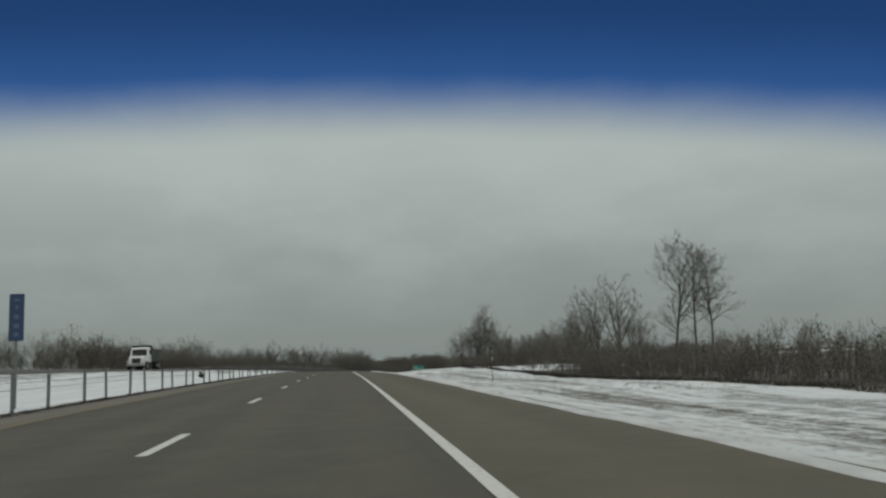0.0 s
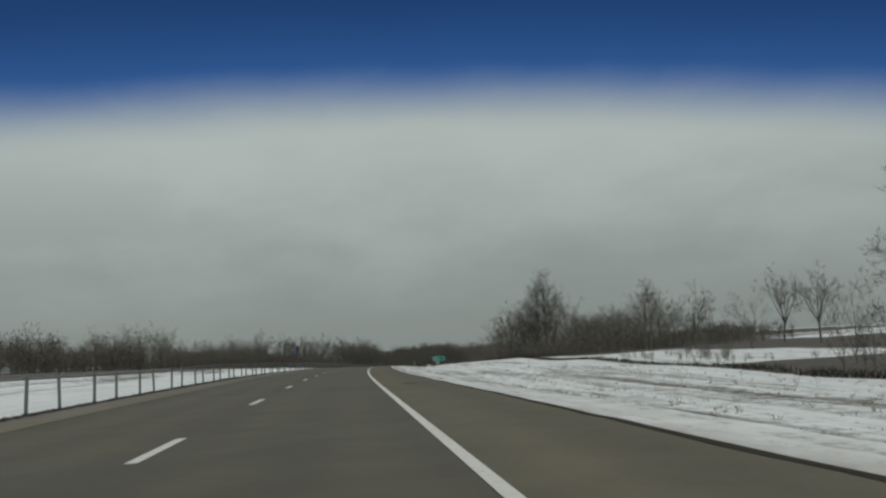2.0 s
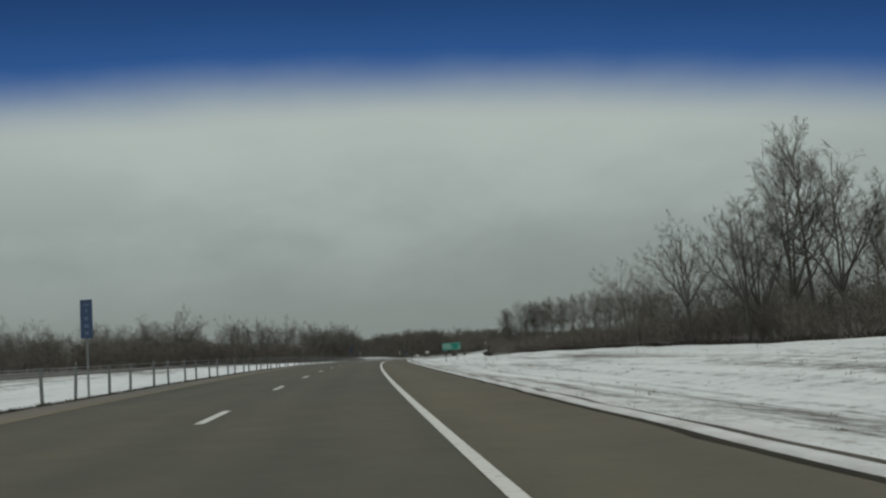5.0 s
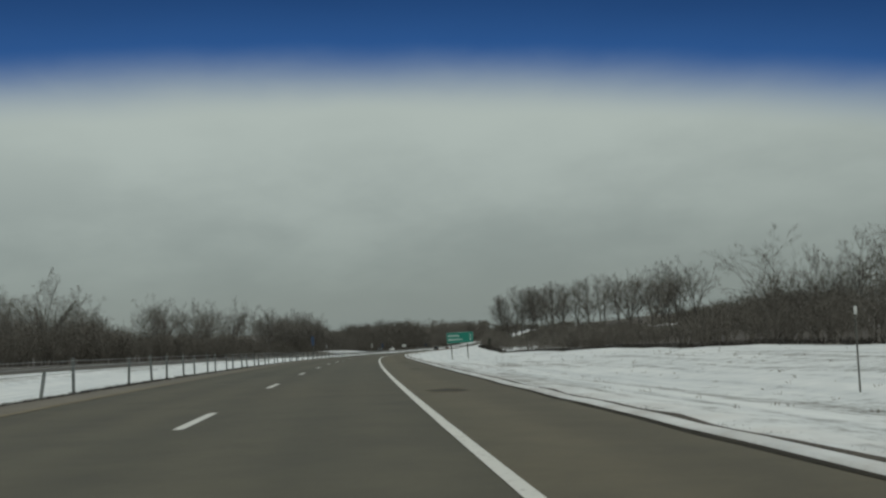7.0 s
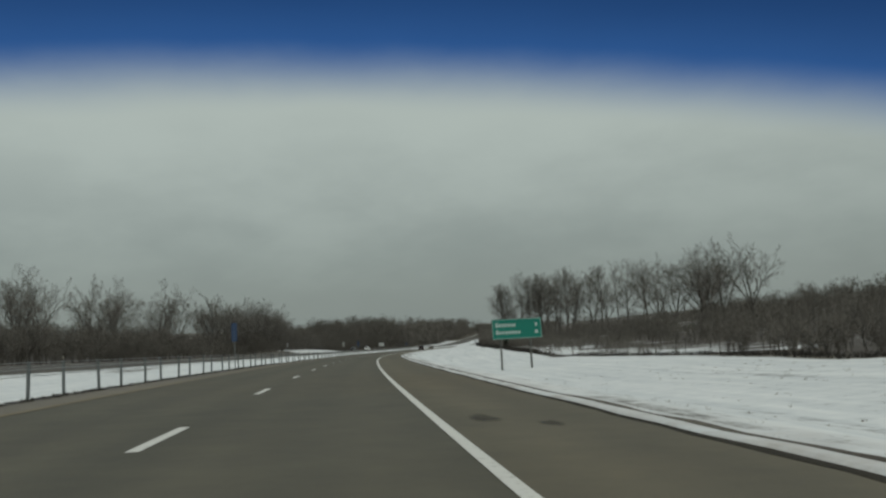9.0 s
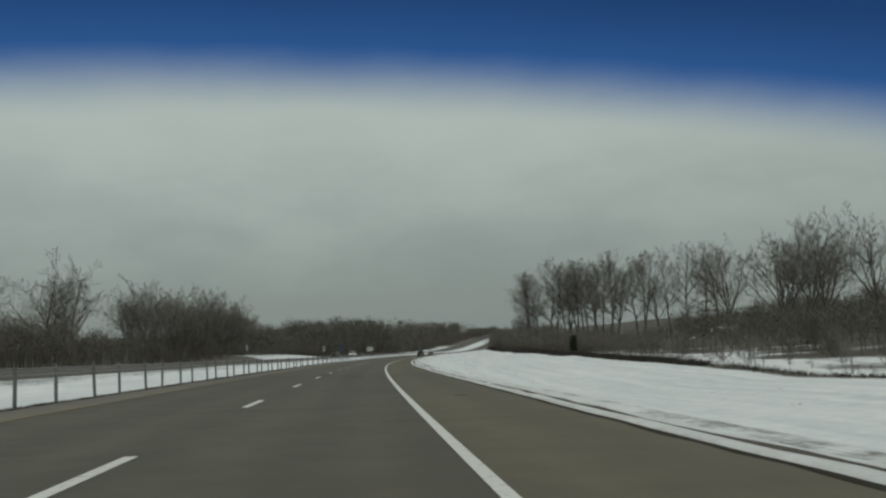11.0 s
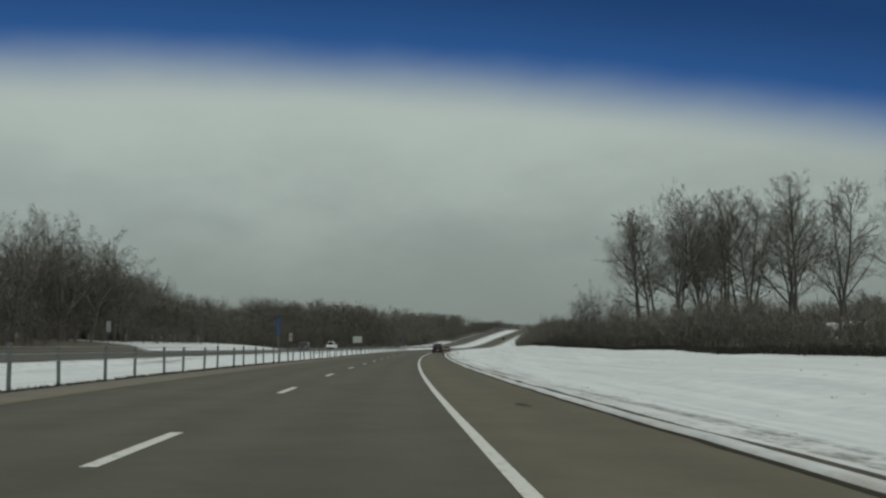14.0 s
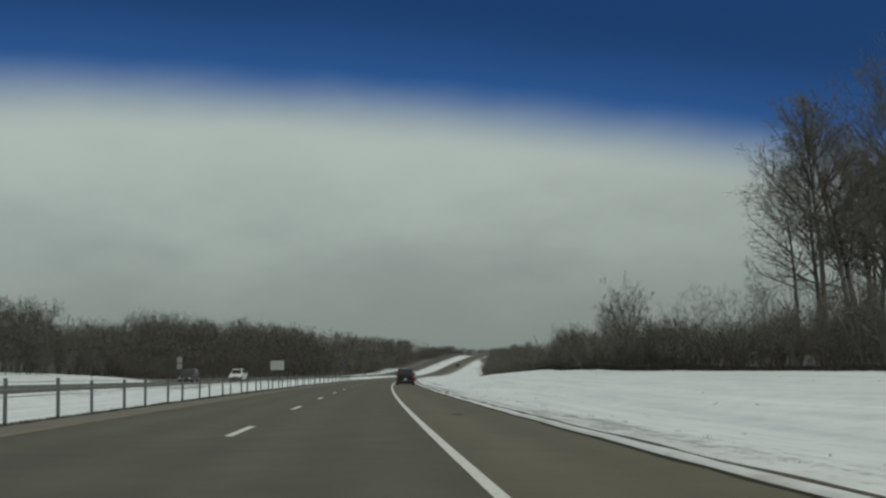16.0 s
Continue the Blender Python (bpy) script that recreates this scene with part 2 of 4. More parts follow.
M_PLASTIC = plain("black_plastic", (0.03, 0.03, 0.03), 0.6, 0, 0.2, 10)
M_AMBER = plain("dull_reflector", (0.34, 0.31, 0.24), 0.3, 0, 0.2, 10)
M_LETTER = plain("weathered_sign_letters", (0.40, 0.50, 0.47), 0.5, 0, 0.2, 6)
M_STAIN = stain_material()

# ---- the road's line: bend to the right (1/km) and change of slope (1/km) along it ----
KNOT = [0, 20, 70, 120, 170, 220, 270, 320, 370, 420, 470, 520, 600, 700, 900, 940, 1060, 1100, 1210, 1240, 1400, 1700]
BEND = [-0.557, -0.078, 0.035, 0.536, 0.496, 0.58, 0.503, 0.5, 0.432, 0.481, 0.651, 0.456, 0.38, 0.36, 0.36, 0.36, 0.3, 0.3, 0.25, 0.25, 0.1, 0.0]
SLOPE = [-0.106, -0.125, -0.167, 0.0, -0.109, -0.096, -0.089, -0.033, -0.054, 0.03, 0.015, 0.028, 0.0, 0.0, 0.0, 0.38, 0.38, 0.0, 0.0, -0.45, -0.3, 0.0]
TILT = 53.75
STEP = 2.0
SS = np.arange(-400, 2200, STEP)
_bend = np.interp(SS, KNOT, BEND) * 1e-3
_bend[SS < 0] = 0
_head = np.cumsum(_bend) * STEP
_rise = np.cumsum(np.where(SS < 0, 0, np.interp(SS, KNOT, SLOPE))) * 1e-3 * STEP
_zero = int(np.argmin(abs(SS)))
_head -= _head[_zero]
_rise -= _rise[_zero]
_x = np.cumsum(np.sin(_head)) * STEP
_y = np.cumsum(np.cos(_head)) * STEP
_z = np.cumsum(_rise) * STEP
_x, _y, _z = _x - _x[_zero], _y - _y[_zero], _z - _z[_zero]


def heading(s):
    return float(np.interp(s, SS, _head))


def base(s):
    return float(np.interp(s, SS, _z))


def tilt(s):
    return TILT * float(np.interp(s, SS, _bend))


def spot(s, lat, up=0.0):
    """A place by its way along the road, its distance to the right of the camera's line and its height over the road there."""
    h = heading(s)
    return Vector((float(np.interp(s, SS, _x)) + lat * math.cos(h), float(np.interp(s, SS, _y)) - lat * math.sin(h), base(s) + up))


def deck(s, lat):
    """Height of the paved surface, relative to base(s)."""
    return -lat * tilt(s)


EDGE_R, EDGE_L, LINE_R, LANE = 3.67, -7.95, 1.145, 3.66
FAR_IN, FAR_OUT = -20.0, -32.0
RIDGE_S = [-100, 40, 90, 130, 190, 260, 330, 390, 444, 480, 550, 600, 632, 680, 760, 900]
RIDGE_H = [-1.0, -1.1, -1.3, -0.6, 0.0, -0.2, -0.5, -1.0, 0.05, 0.34, 0.7, 1.1, 1.2, 0.3, -0.6, 0.0]


def ridge(s):
    return float(np.interp(s, RIDGE_S, RIDGE_H)) + 0.22 * noise.noise(Vector((s * 0.045, 2.0, 3.0))) + 0.1 * noise.noise(Vector((s * 0.16, 5.0, 1.0)))


def far_deck(s, lat):
    """Height of the far carriageway, which rises outwards, relative to base(s)."""
    inner = float(np.interp(s, [0, 200, 350, 600], [0.92, 0.9, 0.66, 0.6]))
    lift = float(np.interp(s, [0, 500, 620], [0.60, 0.60, 0.32]))
    return inner + lift * (FAR_IN - lat) / (FAR_IN - FAR_OUT)


LAND_L = [-900, -300, -120, -80, -60, -46, -37, FAR_OUT - 0.8, FAR_IN + 0.8, -15.5, EDGE_L - 0.3, EDGE_R + 0.1, 5.2, 9.5, 15, 24, 34, 60, 130, 300, 900]


def land(s, lat):
    """Height of the ground relative to base(s)."""
    r, d = ridge(s), tilt(s)
    inner, outer = far_deck(s, FAR_IN), far_deck(s, FAR_OUT)
    dr = d * EDGE_R
    bank = float(np.interp(s, [150, 350, 560, 700, 900, 1150, 1300], [0.3, 0.6, 1.0, 1.6, 2.6, 2.4, 1.0]))
    hill = float(np.interp(s, [120, 260, 400, 480, 620, 700, 950, 1100], [0.05, 0.1, 0.12, 0.13, 0.14, 0.2, 0.5, 1.0]))
    rim = float(np.interp(s, [515, 545, 620, 660], [0, 1, 1, 0]))
    hs = [7 * bank, 7 * bank, 6 * bank, 4.2 * bank, 2.6 * bank, outer + 0.2 + 1.5 * rim, outer + 0.05 + 0.85 * rim, outer - 0.03, inner - 0.03, -0.1, -EDGE_L * d - 0.02,
          -dr - 0.03, -dr - 0.1, -0.55 + 0.35 * r - dr, -0.15 + 0.7 * r - dr * 0.5, r, r + 0.1 * hill, r + 5.5 * hill, r + 9 * hill, 10 * hill, 10 * hill]
    dip = 0.45 * float(np.interp(s, [270, 330, 400, 450], [0, 1, 1, 0]))
    hs[13] -= dip
    hs[14] -= dip
    h = float(np.interp(lat, LAND_L, hs))
    if abs(lat) > 5.5:
        h += 0.10 * noise.noise(Vector((s * 0.05, lat * 0.12, 3.0))) * min(1, (abs(lat) - 5.5) / 6) * (1 if lat > 0 or lat < -34 else 0.4)
    if lat > 100:
        h += 9 * float(np.interp(s, [480, 620, 750, 950, 1200], [0, 0.6, 1, 1, 0.3])) * float(np.interp(lat, [100, 140, 190, 320, 700], [0, 0.2, 1, 1, 0.4]))
    if abs(lat) > 60:
        h += 2.0 * noise.noise(Vector((s * 0.006, lat * 0.006, 7.0))) * min(1, (abs(lat) - 60) / 80)
    if EDGE_L + 0.05 < lat < EDGE_R + 0.05 or FAR_OUT + 0.3 < lat < FAR_IN - 0.3:
        h -= 0.25
    return h


def on_land(s, lat, up=0.0):
    return spot(s, lat, land(s, lat) + up)


# ---- mesh helpers ----


def mesh_of(name, verts, faces, mat, smooth=False):
    me = bpy.data.meshes.new(name)
    me.from_pydata([tuple(v) for v in verts], [], faces)
    me.materials.append(mat)
    if smooth:
        me.polygons.foreach_set("use_smooth", [True] * len(me.polygons))
    me.update()
    return me


def thing(name, label, category, group="", kind="", m=None):
    ob = new(name)
    ob.empty_display_size = 0.2
    if m is not None:
        ob.matrix_world = m
    return tagged(ob, label, category, group, kind)


def part(name, data, mat, parent, label="", place=None):
    """Links a bmesh or a mesh as one mesh object under a thing or a part."""
    if isinstance(data, bmesh.types.BMesh):
        me = bpy.data.meshes.new(name)
        data.to_mesh(me)
        data.free()
        me.materials.append(mat)
    else:
        me = data
    ob = new(name, me)
    ob.parent = parent
    if place is not None:
        ob.matrix_basis = place
    return tagged(ob, label)


def box(bm, x, y, z, sx, sy, sz, m=None, bevel=0.0):
    """A box centred at x, y, z."""
    r = bmesh.ops.create_cube(bm, size=1)
    vs = r["verts"]
    bmesh.ops.scale(bm, vec=(sx, sy, sz), verts=vs)
    bmesh.ops.translate(bm, vec=(x, y, z), verts=vs)
    if bevel:
        es = list({e for v in vs for e in v.link_edges})
        res = bmesh.ops.bevel(bm, geom=es, offset=bevel, segments=2, affect="EDGES", profile=0.5)
        vs = list({v for f in res["faces"] for v in f.verts} | {v for v in vs if v.is_valid})
    if m is not None:
        bmesh.ops.transform(bm, matrix=m, verts=vs)
    return vs


def rod(bm, a, b, r0, r1=None, n=8):
    """A tapered rod from a to b."""
    a, b = Vector(a), Vector(b)
    q = (b - a).to_track_quat("Z", "Y").to_matrix().to_4x4()
    bmesh.ops.create_cone(bm, cap_ends=True, segments=n, radius1=r0, radius2=r0 if r1 is None else r1, depth=(b - a).length,
                          matrix=Matrix.Translation((a + b) / 2) @ q)


def ribbon(name, s0, s1, ds, lats, height, mat, edge=0.0, shift=None):
    """A strip along the road: lats are its breaks across, height(s, lat) its surface relative to base(s)."""
    ss = np.arange(s0, s1 + ds * 0.5, ds)
    verts, faces, lane = [], [], []
    n = len(lats)
    for s in ss:
        for j, la in enumerate(lats):
            h = height(s, la)
            if edge and j in (0, n - 1):
                h -= edge
            verts.append(spot(s, la + (shift(s) if shift else 0.0), h))
            lane.append((s, la, 0))
    for i in range(len(ss) - 1):
        for j in range(n - 1):
            a = i * n + j
            faces.append((a, a + 1, a + n + 1, a + n))
    me = mesh_of(name, verts, faces, mat, True)
    at = me.attributes.new("lane", "FLOAT_VECTOR", "POINT")
    at.data.foreach_set("vector", np.array(lane, dtype=np.float32).ravel())
    return new(name, me)


# ---- ground: one sheet ----
S_G = [-390, -300, -200, -120, -80, -50] + list(np.arange(-30, -6, 3.0)) + list(np.arange(-6, 570, 1.5)) + list(np.arange(570, 720, 4.0)) + list(np.arange(720, 1100, 10.0)) + [1150, 1250, 1400, 1600, 1900, 2190]
L_G = [-2500, -1500, -900, -500, -300, -200, -150, -120, -100, -85, -70, -62, -55, -50, -46, -42, -39, -36, -34, -33, -32.2, -31.6, -26, -20.4, -19.6,
       -18, -16, -14.5, -13, -11.5, -10.2, -9.6, -9.2, -9.0, -8.9, -8.82, -8.76, -8.6, -8.4, -8.25, -8.1, -7.96, -7.6, -2, 3.5, 3.75, 3.82, 3.92, 4.0, 4.06, 4.12, 4.22, 4.28, 4.36, 4.46, 4.52, 4.6, 4.66, 4.8, 5.0, 5.25, 5.6, 6.2, 7, 8, 9, 10, 11, 12, 13.5, 15, 17, 19, 21, 22.5, 24, 26, 28, 30, 34, 40, 48, 60,
       75, 95, 130, 180, 260, 400, 700, 1200, 2500]


def cover_at(s, lat):
    """Depth of the snow cover, 0 to 1."""
    deep = float(np.interp(s, [60, 280, 390], [0.68, 0.73, 0.9]))
    if 4.5 < lat < 4.83:
        return 0.71 + 0.12 * noise.noise(Vector((s * 0.11, 8.0, 0)))
    if 4.09 < lat < 4.34:
        return 0.565 + 0.05 * noise.noise(Vector((s * 0.07, 1.0, 0))) + (0.15 if s < 100 else 0.0) - 0.12 * float(np.interp(s, [400, 500], [0, 1]))
    if 3.6 < lat < 5:
        return 0.9
    if 5 <= lat < 7.5:
        return min(deep, 0.70 + 0.03 * (lat - 5)) + 0.06 * noise.noise(Vector((s * 0.05, lat * 0.5, 2.0)))
    if 5 < lat < 20:
        return deep + 0.11 * noise.noise(Vector((s * 0.03, lat * 0.3, 2.0)))
    if lat > 22.8:
        return 0.45 if lat < 26 else 0.72
    if lat < FAR_OUT - 0.5:
        rim = float(np.interp(s + 6 * noise.noise(Vector((s * 0.05, lat * 0.2, 2.0))), [544, 556, 624, 638, 850, 875, 1040, 1070], [0, 1, 1, 0, 0, 1, 1, 0]))
        return 0.40 + 0.5 * rim + 0.1 * noise.noise(Vector((s * 0.05, lat * 0.3, 8.0)))
    if -8.8 < lat < -7.9:
        return 0.16
    if -9.3 < lat <= -8.8:
        return 0.74 + 0.2 * noise.noise(Vector((s * 0.15, lat, 4.0)))
    if -20.3 < lat < -16.5:
        return 0.70 + 0.12 * noise.noise(Vector((s * 0.05, lat * 0.4, 6.0)))
    return 0.9


def wood_at(s, lat):
    """Share of dark ground: leaf litter under the trees, strips by barrier and shoulder."""
    if abs(lat) > 160:
        far = min(1.0, (abs(lat) - 160) / 80)
        return 1.0 - far * (0.5 - 1.1 * noise.noise(Vector((s * 0.007, lat * 0.007, 21.0))))
    if lat > 28:
        lat += 5 * noise.noise(Vector((s * 0.05, lat * 0.05, 31.0)))
        s += 16 * noise.noise(Vector((s * 0.05, lat * 0.08, 41.0)))
    if -8.8 < lat < -7.9:
        return 1.0
    if 4.1 < lat < 4.35 and 150 < s < 700:
        return 0.55 + 0.35 * noise.noise(Vector((s * 0.12, 3.0, 7.0)))
    if lat < -42:
        return float(np.interp(s + 30 * noise.noise(Vector((s * 0.03, lat * 0.05, 51.0))), [60, 170], [0.3, 1.0]))
    if 60 < lat < 128 and 590 <= s < 740:
        return 0.45
    if s > 665:
        return 1.0 if lat > float(np.interp(s, [660, 940, 1000, 1250], [25, 25, 22, 12])) else 0.0
    if 26 < lat < 92 and 348 < s < 470 or 44 < lat < 92 and 348 < s < 590:
        return 0.85 if lat > 58 else 0.56 if lat > 34 else 0.36
    if lat > 24 and (20 < s < 120 or 185 < s < 348 or s > 425):
        return 1.0
    if lat > 44:
        return 1.0
    return 0.0


def creep(s):
    """How far the snow's edge stands back from the outer edge of the pavement."""
    e = float(np.interp(s, [0, 250, 380, 520, 640], [0.0, 0.03, 0.27, 0.18, 0.05]))
    return e + 0.05 * noise.noise(Vector((s * 0.35, 0, 1.5))) + 0.07 * noise.noise(Vector((s * 0.9, 0, 4.5))) + 0.04 * noise.noise(Vector((s * 2.1, 0, 6.5)))


gv, gf, gl, gc, gw = [], [], [], [], []
for s in S_G:
    for la in L_G:
        h = land(s, la)
        if 3.8 < la < 4.07:
            h += 0.06 + 0.02 * noise.noise(Vector((s * 0.6, la * 2, 5)))
        if 4.27 < la < 5.7:
            h += 0.035 + 0.04 * noise.noise(Vector((s * 0.5, la * 2, 9)))
        side = la + creep(s) * min(1.0, max(0.0, (7.0 - la) / 1.3)) if 3.4 < la < 7 else la
        gv.append(spot(s, side, h))
        gl.append((s, la, 0))
        gc.append(cover_at(s, la))
        gw.append(wood_at(s, la))
n = len(L_G)
for i in range(len(S_G) - 1):
    for j in range(n - 1):
        a = i * n + j
        gf.append((a, a + 1, a + n + 1, a + n))
gm = mesh_of("ground", gv, gf, M_SNOW, True)
gm.attributes.new("lane", "FLOAT_VECTOR", "POINT").data.foreach_set("vector", np.array(gl, dtype=np.float32).ravel())
gm.attributes.new("cover", "FLOAT", "POINT").data.foreach_set("value", np.array(gc, dtype=np.float32))
gm.attributes.new("wood", "FLOAT", "POINT").data.foreach_set("value", np.array(gw, dtype=np.float32))
tagged(new("ground", gm), "snow-covered roadside ground with dry grass and leaf litter", "ground", kind="structure")

# ---- carriageways ----
road = ribbon("road", -120, 1800, 4.0, [EDGE_L, EDGE_L + 0.04, -6.4, -2.5, 1.1, EDGE_R + 0.4, EDGE_R + 0.45], deck, M_ROAD, 0.14)
tagged(road, "grey worn asphalt highway carriageway, bare and dry", "road", kind="structure")


# meltwater and the overhanging snow's shadow, painted together as one dark strip
melt_shade = ribbon("wet_edge", 60, 700, 1.0, [3.63, 3.71, 3.95], lambda s, la: -(la + creep(s)) * tilt(s) + 0.004, M_MELT_SHADE, 0.0, creep)
tagged(melt_shade, "dark meltwater strip with painted shade where snow meets the asphalt", "road", kind="structure")


def above(up):
    return lambda s, la: deck(s, la) + up


shoulder = ribbon("road_shoulder", -120, 1200, 4.0, [EDGE_L + 0.08, -7.2, -6.75], above(0.004), M_SHOULDER)
tagged(shoulder, "pale gritty inner shoulder beside the barrier", "shoulder", kind="structure")
edge_line = ribbon("edge_line", -120, 1400, 2.0, [LINE_R - 0.075, LINE_R + 0.075], above(0.006), M_WHITE)
tagged(edge_line, "solid white edge line on asphalt", "road marking", kind="structure")
left_line = ribbon("left_edge_line", -120, 1200, 4.0, [-6.72, -6.45], above(0.008), M_YELLOW)
tagged(left_line, "worn yellowish edge line along inner shoulder", "road marking", kind="structure")


opposite = ribbon("opposite_road", -120, 1800, 6.0, [FAR_OUT, FAR_OUT + 0.05, -29, -22, FAR_IN - 0.05, FAR_IN], far_deck, M_FAR_ROAD, 0.2)
tagged(opposite, "grey asphalt carriageway beyond the snowy median", "road", kind="structure")
for i, la in enumerate((-21.4, -28.9)):
    ln = ribbon("opposite_edge_line", -120, 1200, 6.0, [la - 0.07, la + 0.07], lambda s, l: far_deck(s, l) + 0.006, M_WHITE if i else M_YELLOW)
    tagged(ln, "painted edge line of the far carriageway", "road marking", kind="structure")

# dashed lane line: 3.05 m dashes every 12.19 m
DASH_0, DASH_STEP, DASH = -1.193, 12.19, 3.05
for kk in range(-8, 75):
    s0 = DASH_0 + kk * DASH_STEP
    la = LINE_R - LANE
    d = ribbon("lane_dash", s0, s0 + DASH, DASH / 2, [la - 0.08, la + 0.08], above(0.006), M_WHITE)
    d.parent = road

# ---- cable barrier along the inner shoulder ----
def post_mesh(height):
    bm = bmesh.new()
    box(bm, 0, 0, height / 2, 0.012, 0.08, height)
    for y in (-0.04, 0.04):
        box(bm, 0.012, y, height / 2, 0.036, 0.008, height)
    box(bm, 0.004, 0, height - 0.02, 0.045, 0.09, 0.045, bevel=0.006)
    me = bpy.data.meshes.new("post")
    bm.to_mesh(me)
    bm.free()
    me.materials.append(M_STEEL)
    return me


def reflector_mesh():
    bm = bmesh.new()
    box(bm, 0, 0, 0.04, 0.07, 0.014, 0.08, bevel=0.004)
    me = bpy.data.meshes.new("reflector")
    bm.to_mesh(me)
    bm.free()
    me.materials.append(M_AMBER)
    return me


BARRIER_LAT = -8.72
barrier = thing("cable_barrier", "galvanised steel cable barrier on slim posts beside the median", "barrier", m=Matrix.Translation(spot(20, BARRIER_LAT, deck(20, BARRIER_LAT))))
inv = barrier.matrix_world.inverted()
posts = [post_mesh(h) for h in (1.02, 1.09)]
glint = reflector_mesh()
rr = random.Random(4)
POST_COUNT = 216


def post_way(k):
    """How far along the road post number k stands; they are set a little unevenly."""
    return 1.18 + 3.137 * k + float(np.interp(k, [9, 29, 39, 49, 80, 94, 125, 135, 149, 170, 210], [0.6, 0.06, -0.2, 0.0, -0.2, -0.25, -0.35, -0.3, 0.0, 0.75, 1.5]))


for k in range(-4, POST_COUNT):
    if k == 79:
        continue
    s = post_way(k) + rr.uniform(-0.06, 0.06)
    la = BARRIER_LAT + (0.06 if k % 2 else -0.06)
    bent = k == 77
    m = Matrix.Translation(spot(s, la, deck(s, BARRIER_LAT) - (0.3 if bent else 0.06))) @ pose(0, 0, 0, rr.uniform(-2, 2), 22 if bent else rr.uniform(-2.2, 2.2), -math.degrees(heading(s)) + 90)
    ob = part("post", posts[rr.random() < 0.3], None, barrier, "leaning bent post" if bent else "", place=inv @ m)
    if k % 8 == 2:
        part("reflector", glint, None, ob, "dull reflector on post top", place=Matrix.Translation((0, 0, 1.07)))


def cable_mesh(up, side):
    verts, faces, n = [], [], 5
    ss = [post_way(k / 2) for k in range(-8, POST_COUNT * 2)]
    for i, s in enumerate(ss):
        sag = 0.012 if i % 2 else 0.0
        c = inv @ spot(s, BARRIER_LAT + side, deck(s, BARRIER_LAT) + up - sag)
        h = heading(s)
        for j in range(n):
            a = 2 * math.pi * j / n
            verts.append(c + Vector((math.cos(h) * math.cos(a), -math.sin(h) * math.cos(a), math.sin(a))) * 0.009)
    for i in range(len(ss) - 1):
        for j in range(n):
            k = (j + 1) % n
            faces.append((i * n + j, i * n + k, (i + 1) * n + k, (i + 1) * n + j))
    return mesh_of("cable", verts, faces, M_CABLE, True)


for up, side in ((0.94, 0.03), (0.76, -0.03), (0.58, 0.03)):
    part("cable", cable_mesh(up, side), None, barrier)


# ---- signs ----
def sign_panel(w, h, r=0.06, t=0.03):
    """A flat panel with round corners, facing -y, its lower left corner at the origin's left."""
    bm = bmesh.new()
    pts = []
    for cx, cz, a0 in ((w / 2 - r, h - r, 0), (-w / 2 + r, h - r, 90), (-w / 2 + r, r, 180), (w / 2 - r, r, 270)):
        for k in range(5):
            a = radians(a0 + k * 22.5)
            pts.append((cx + r * math.cos(a), cz + r * math.sin(a)))
    f0 = bm.faces.new([bm.verts.new((x, 0, z)) for x, z in pts])
    g = bmesh.ops.extrude_face_region(bm, geom=[f0])
    bmesh.ops.translate(bm, vec=(0, t, 0), verts=[v for v in g["geom"] if isinstance(v, bmesh.types.BMVert)])
    bmesh.ops.recalc_face_normals(bm, faces=bm.faces)
    return bm


def bars(items, y=-0.004):
    """Lettering as plain bars: x, z of the middle, width, height."""
    bm = bmesh.new()
    for x, z, w, h in items:
        box(bm, x, y, z, w, 0.006, h)
    return bm


def border(w, h, t=0.03, gap=0.03):
    bm = bmesh.new()
    box(bm, 0, -0.004, h - gap - t / 2, w - 2 * gap, 0.006, t)
    box(bm, 0, -0.004, gap + t / 2, w - 2 * gap, 0.006, t)
    for sx in (-1, 1):
        box(bm, sx * (w / 2 - gap - t / 2), -0.004, h / 2, t, 0.006, h - 2 * gap - 2 * t)
    return bm


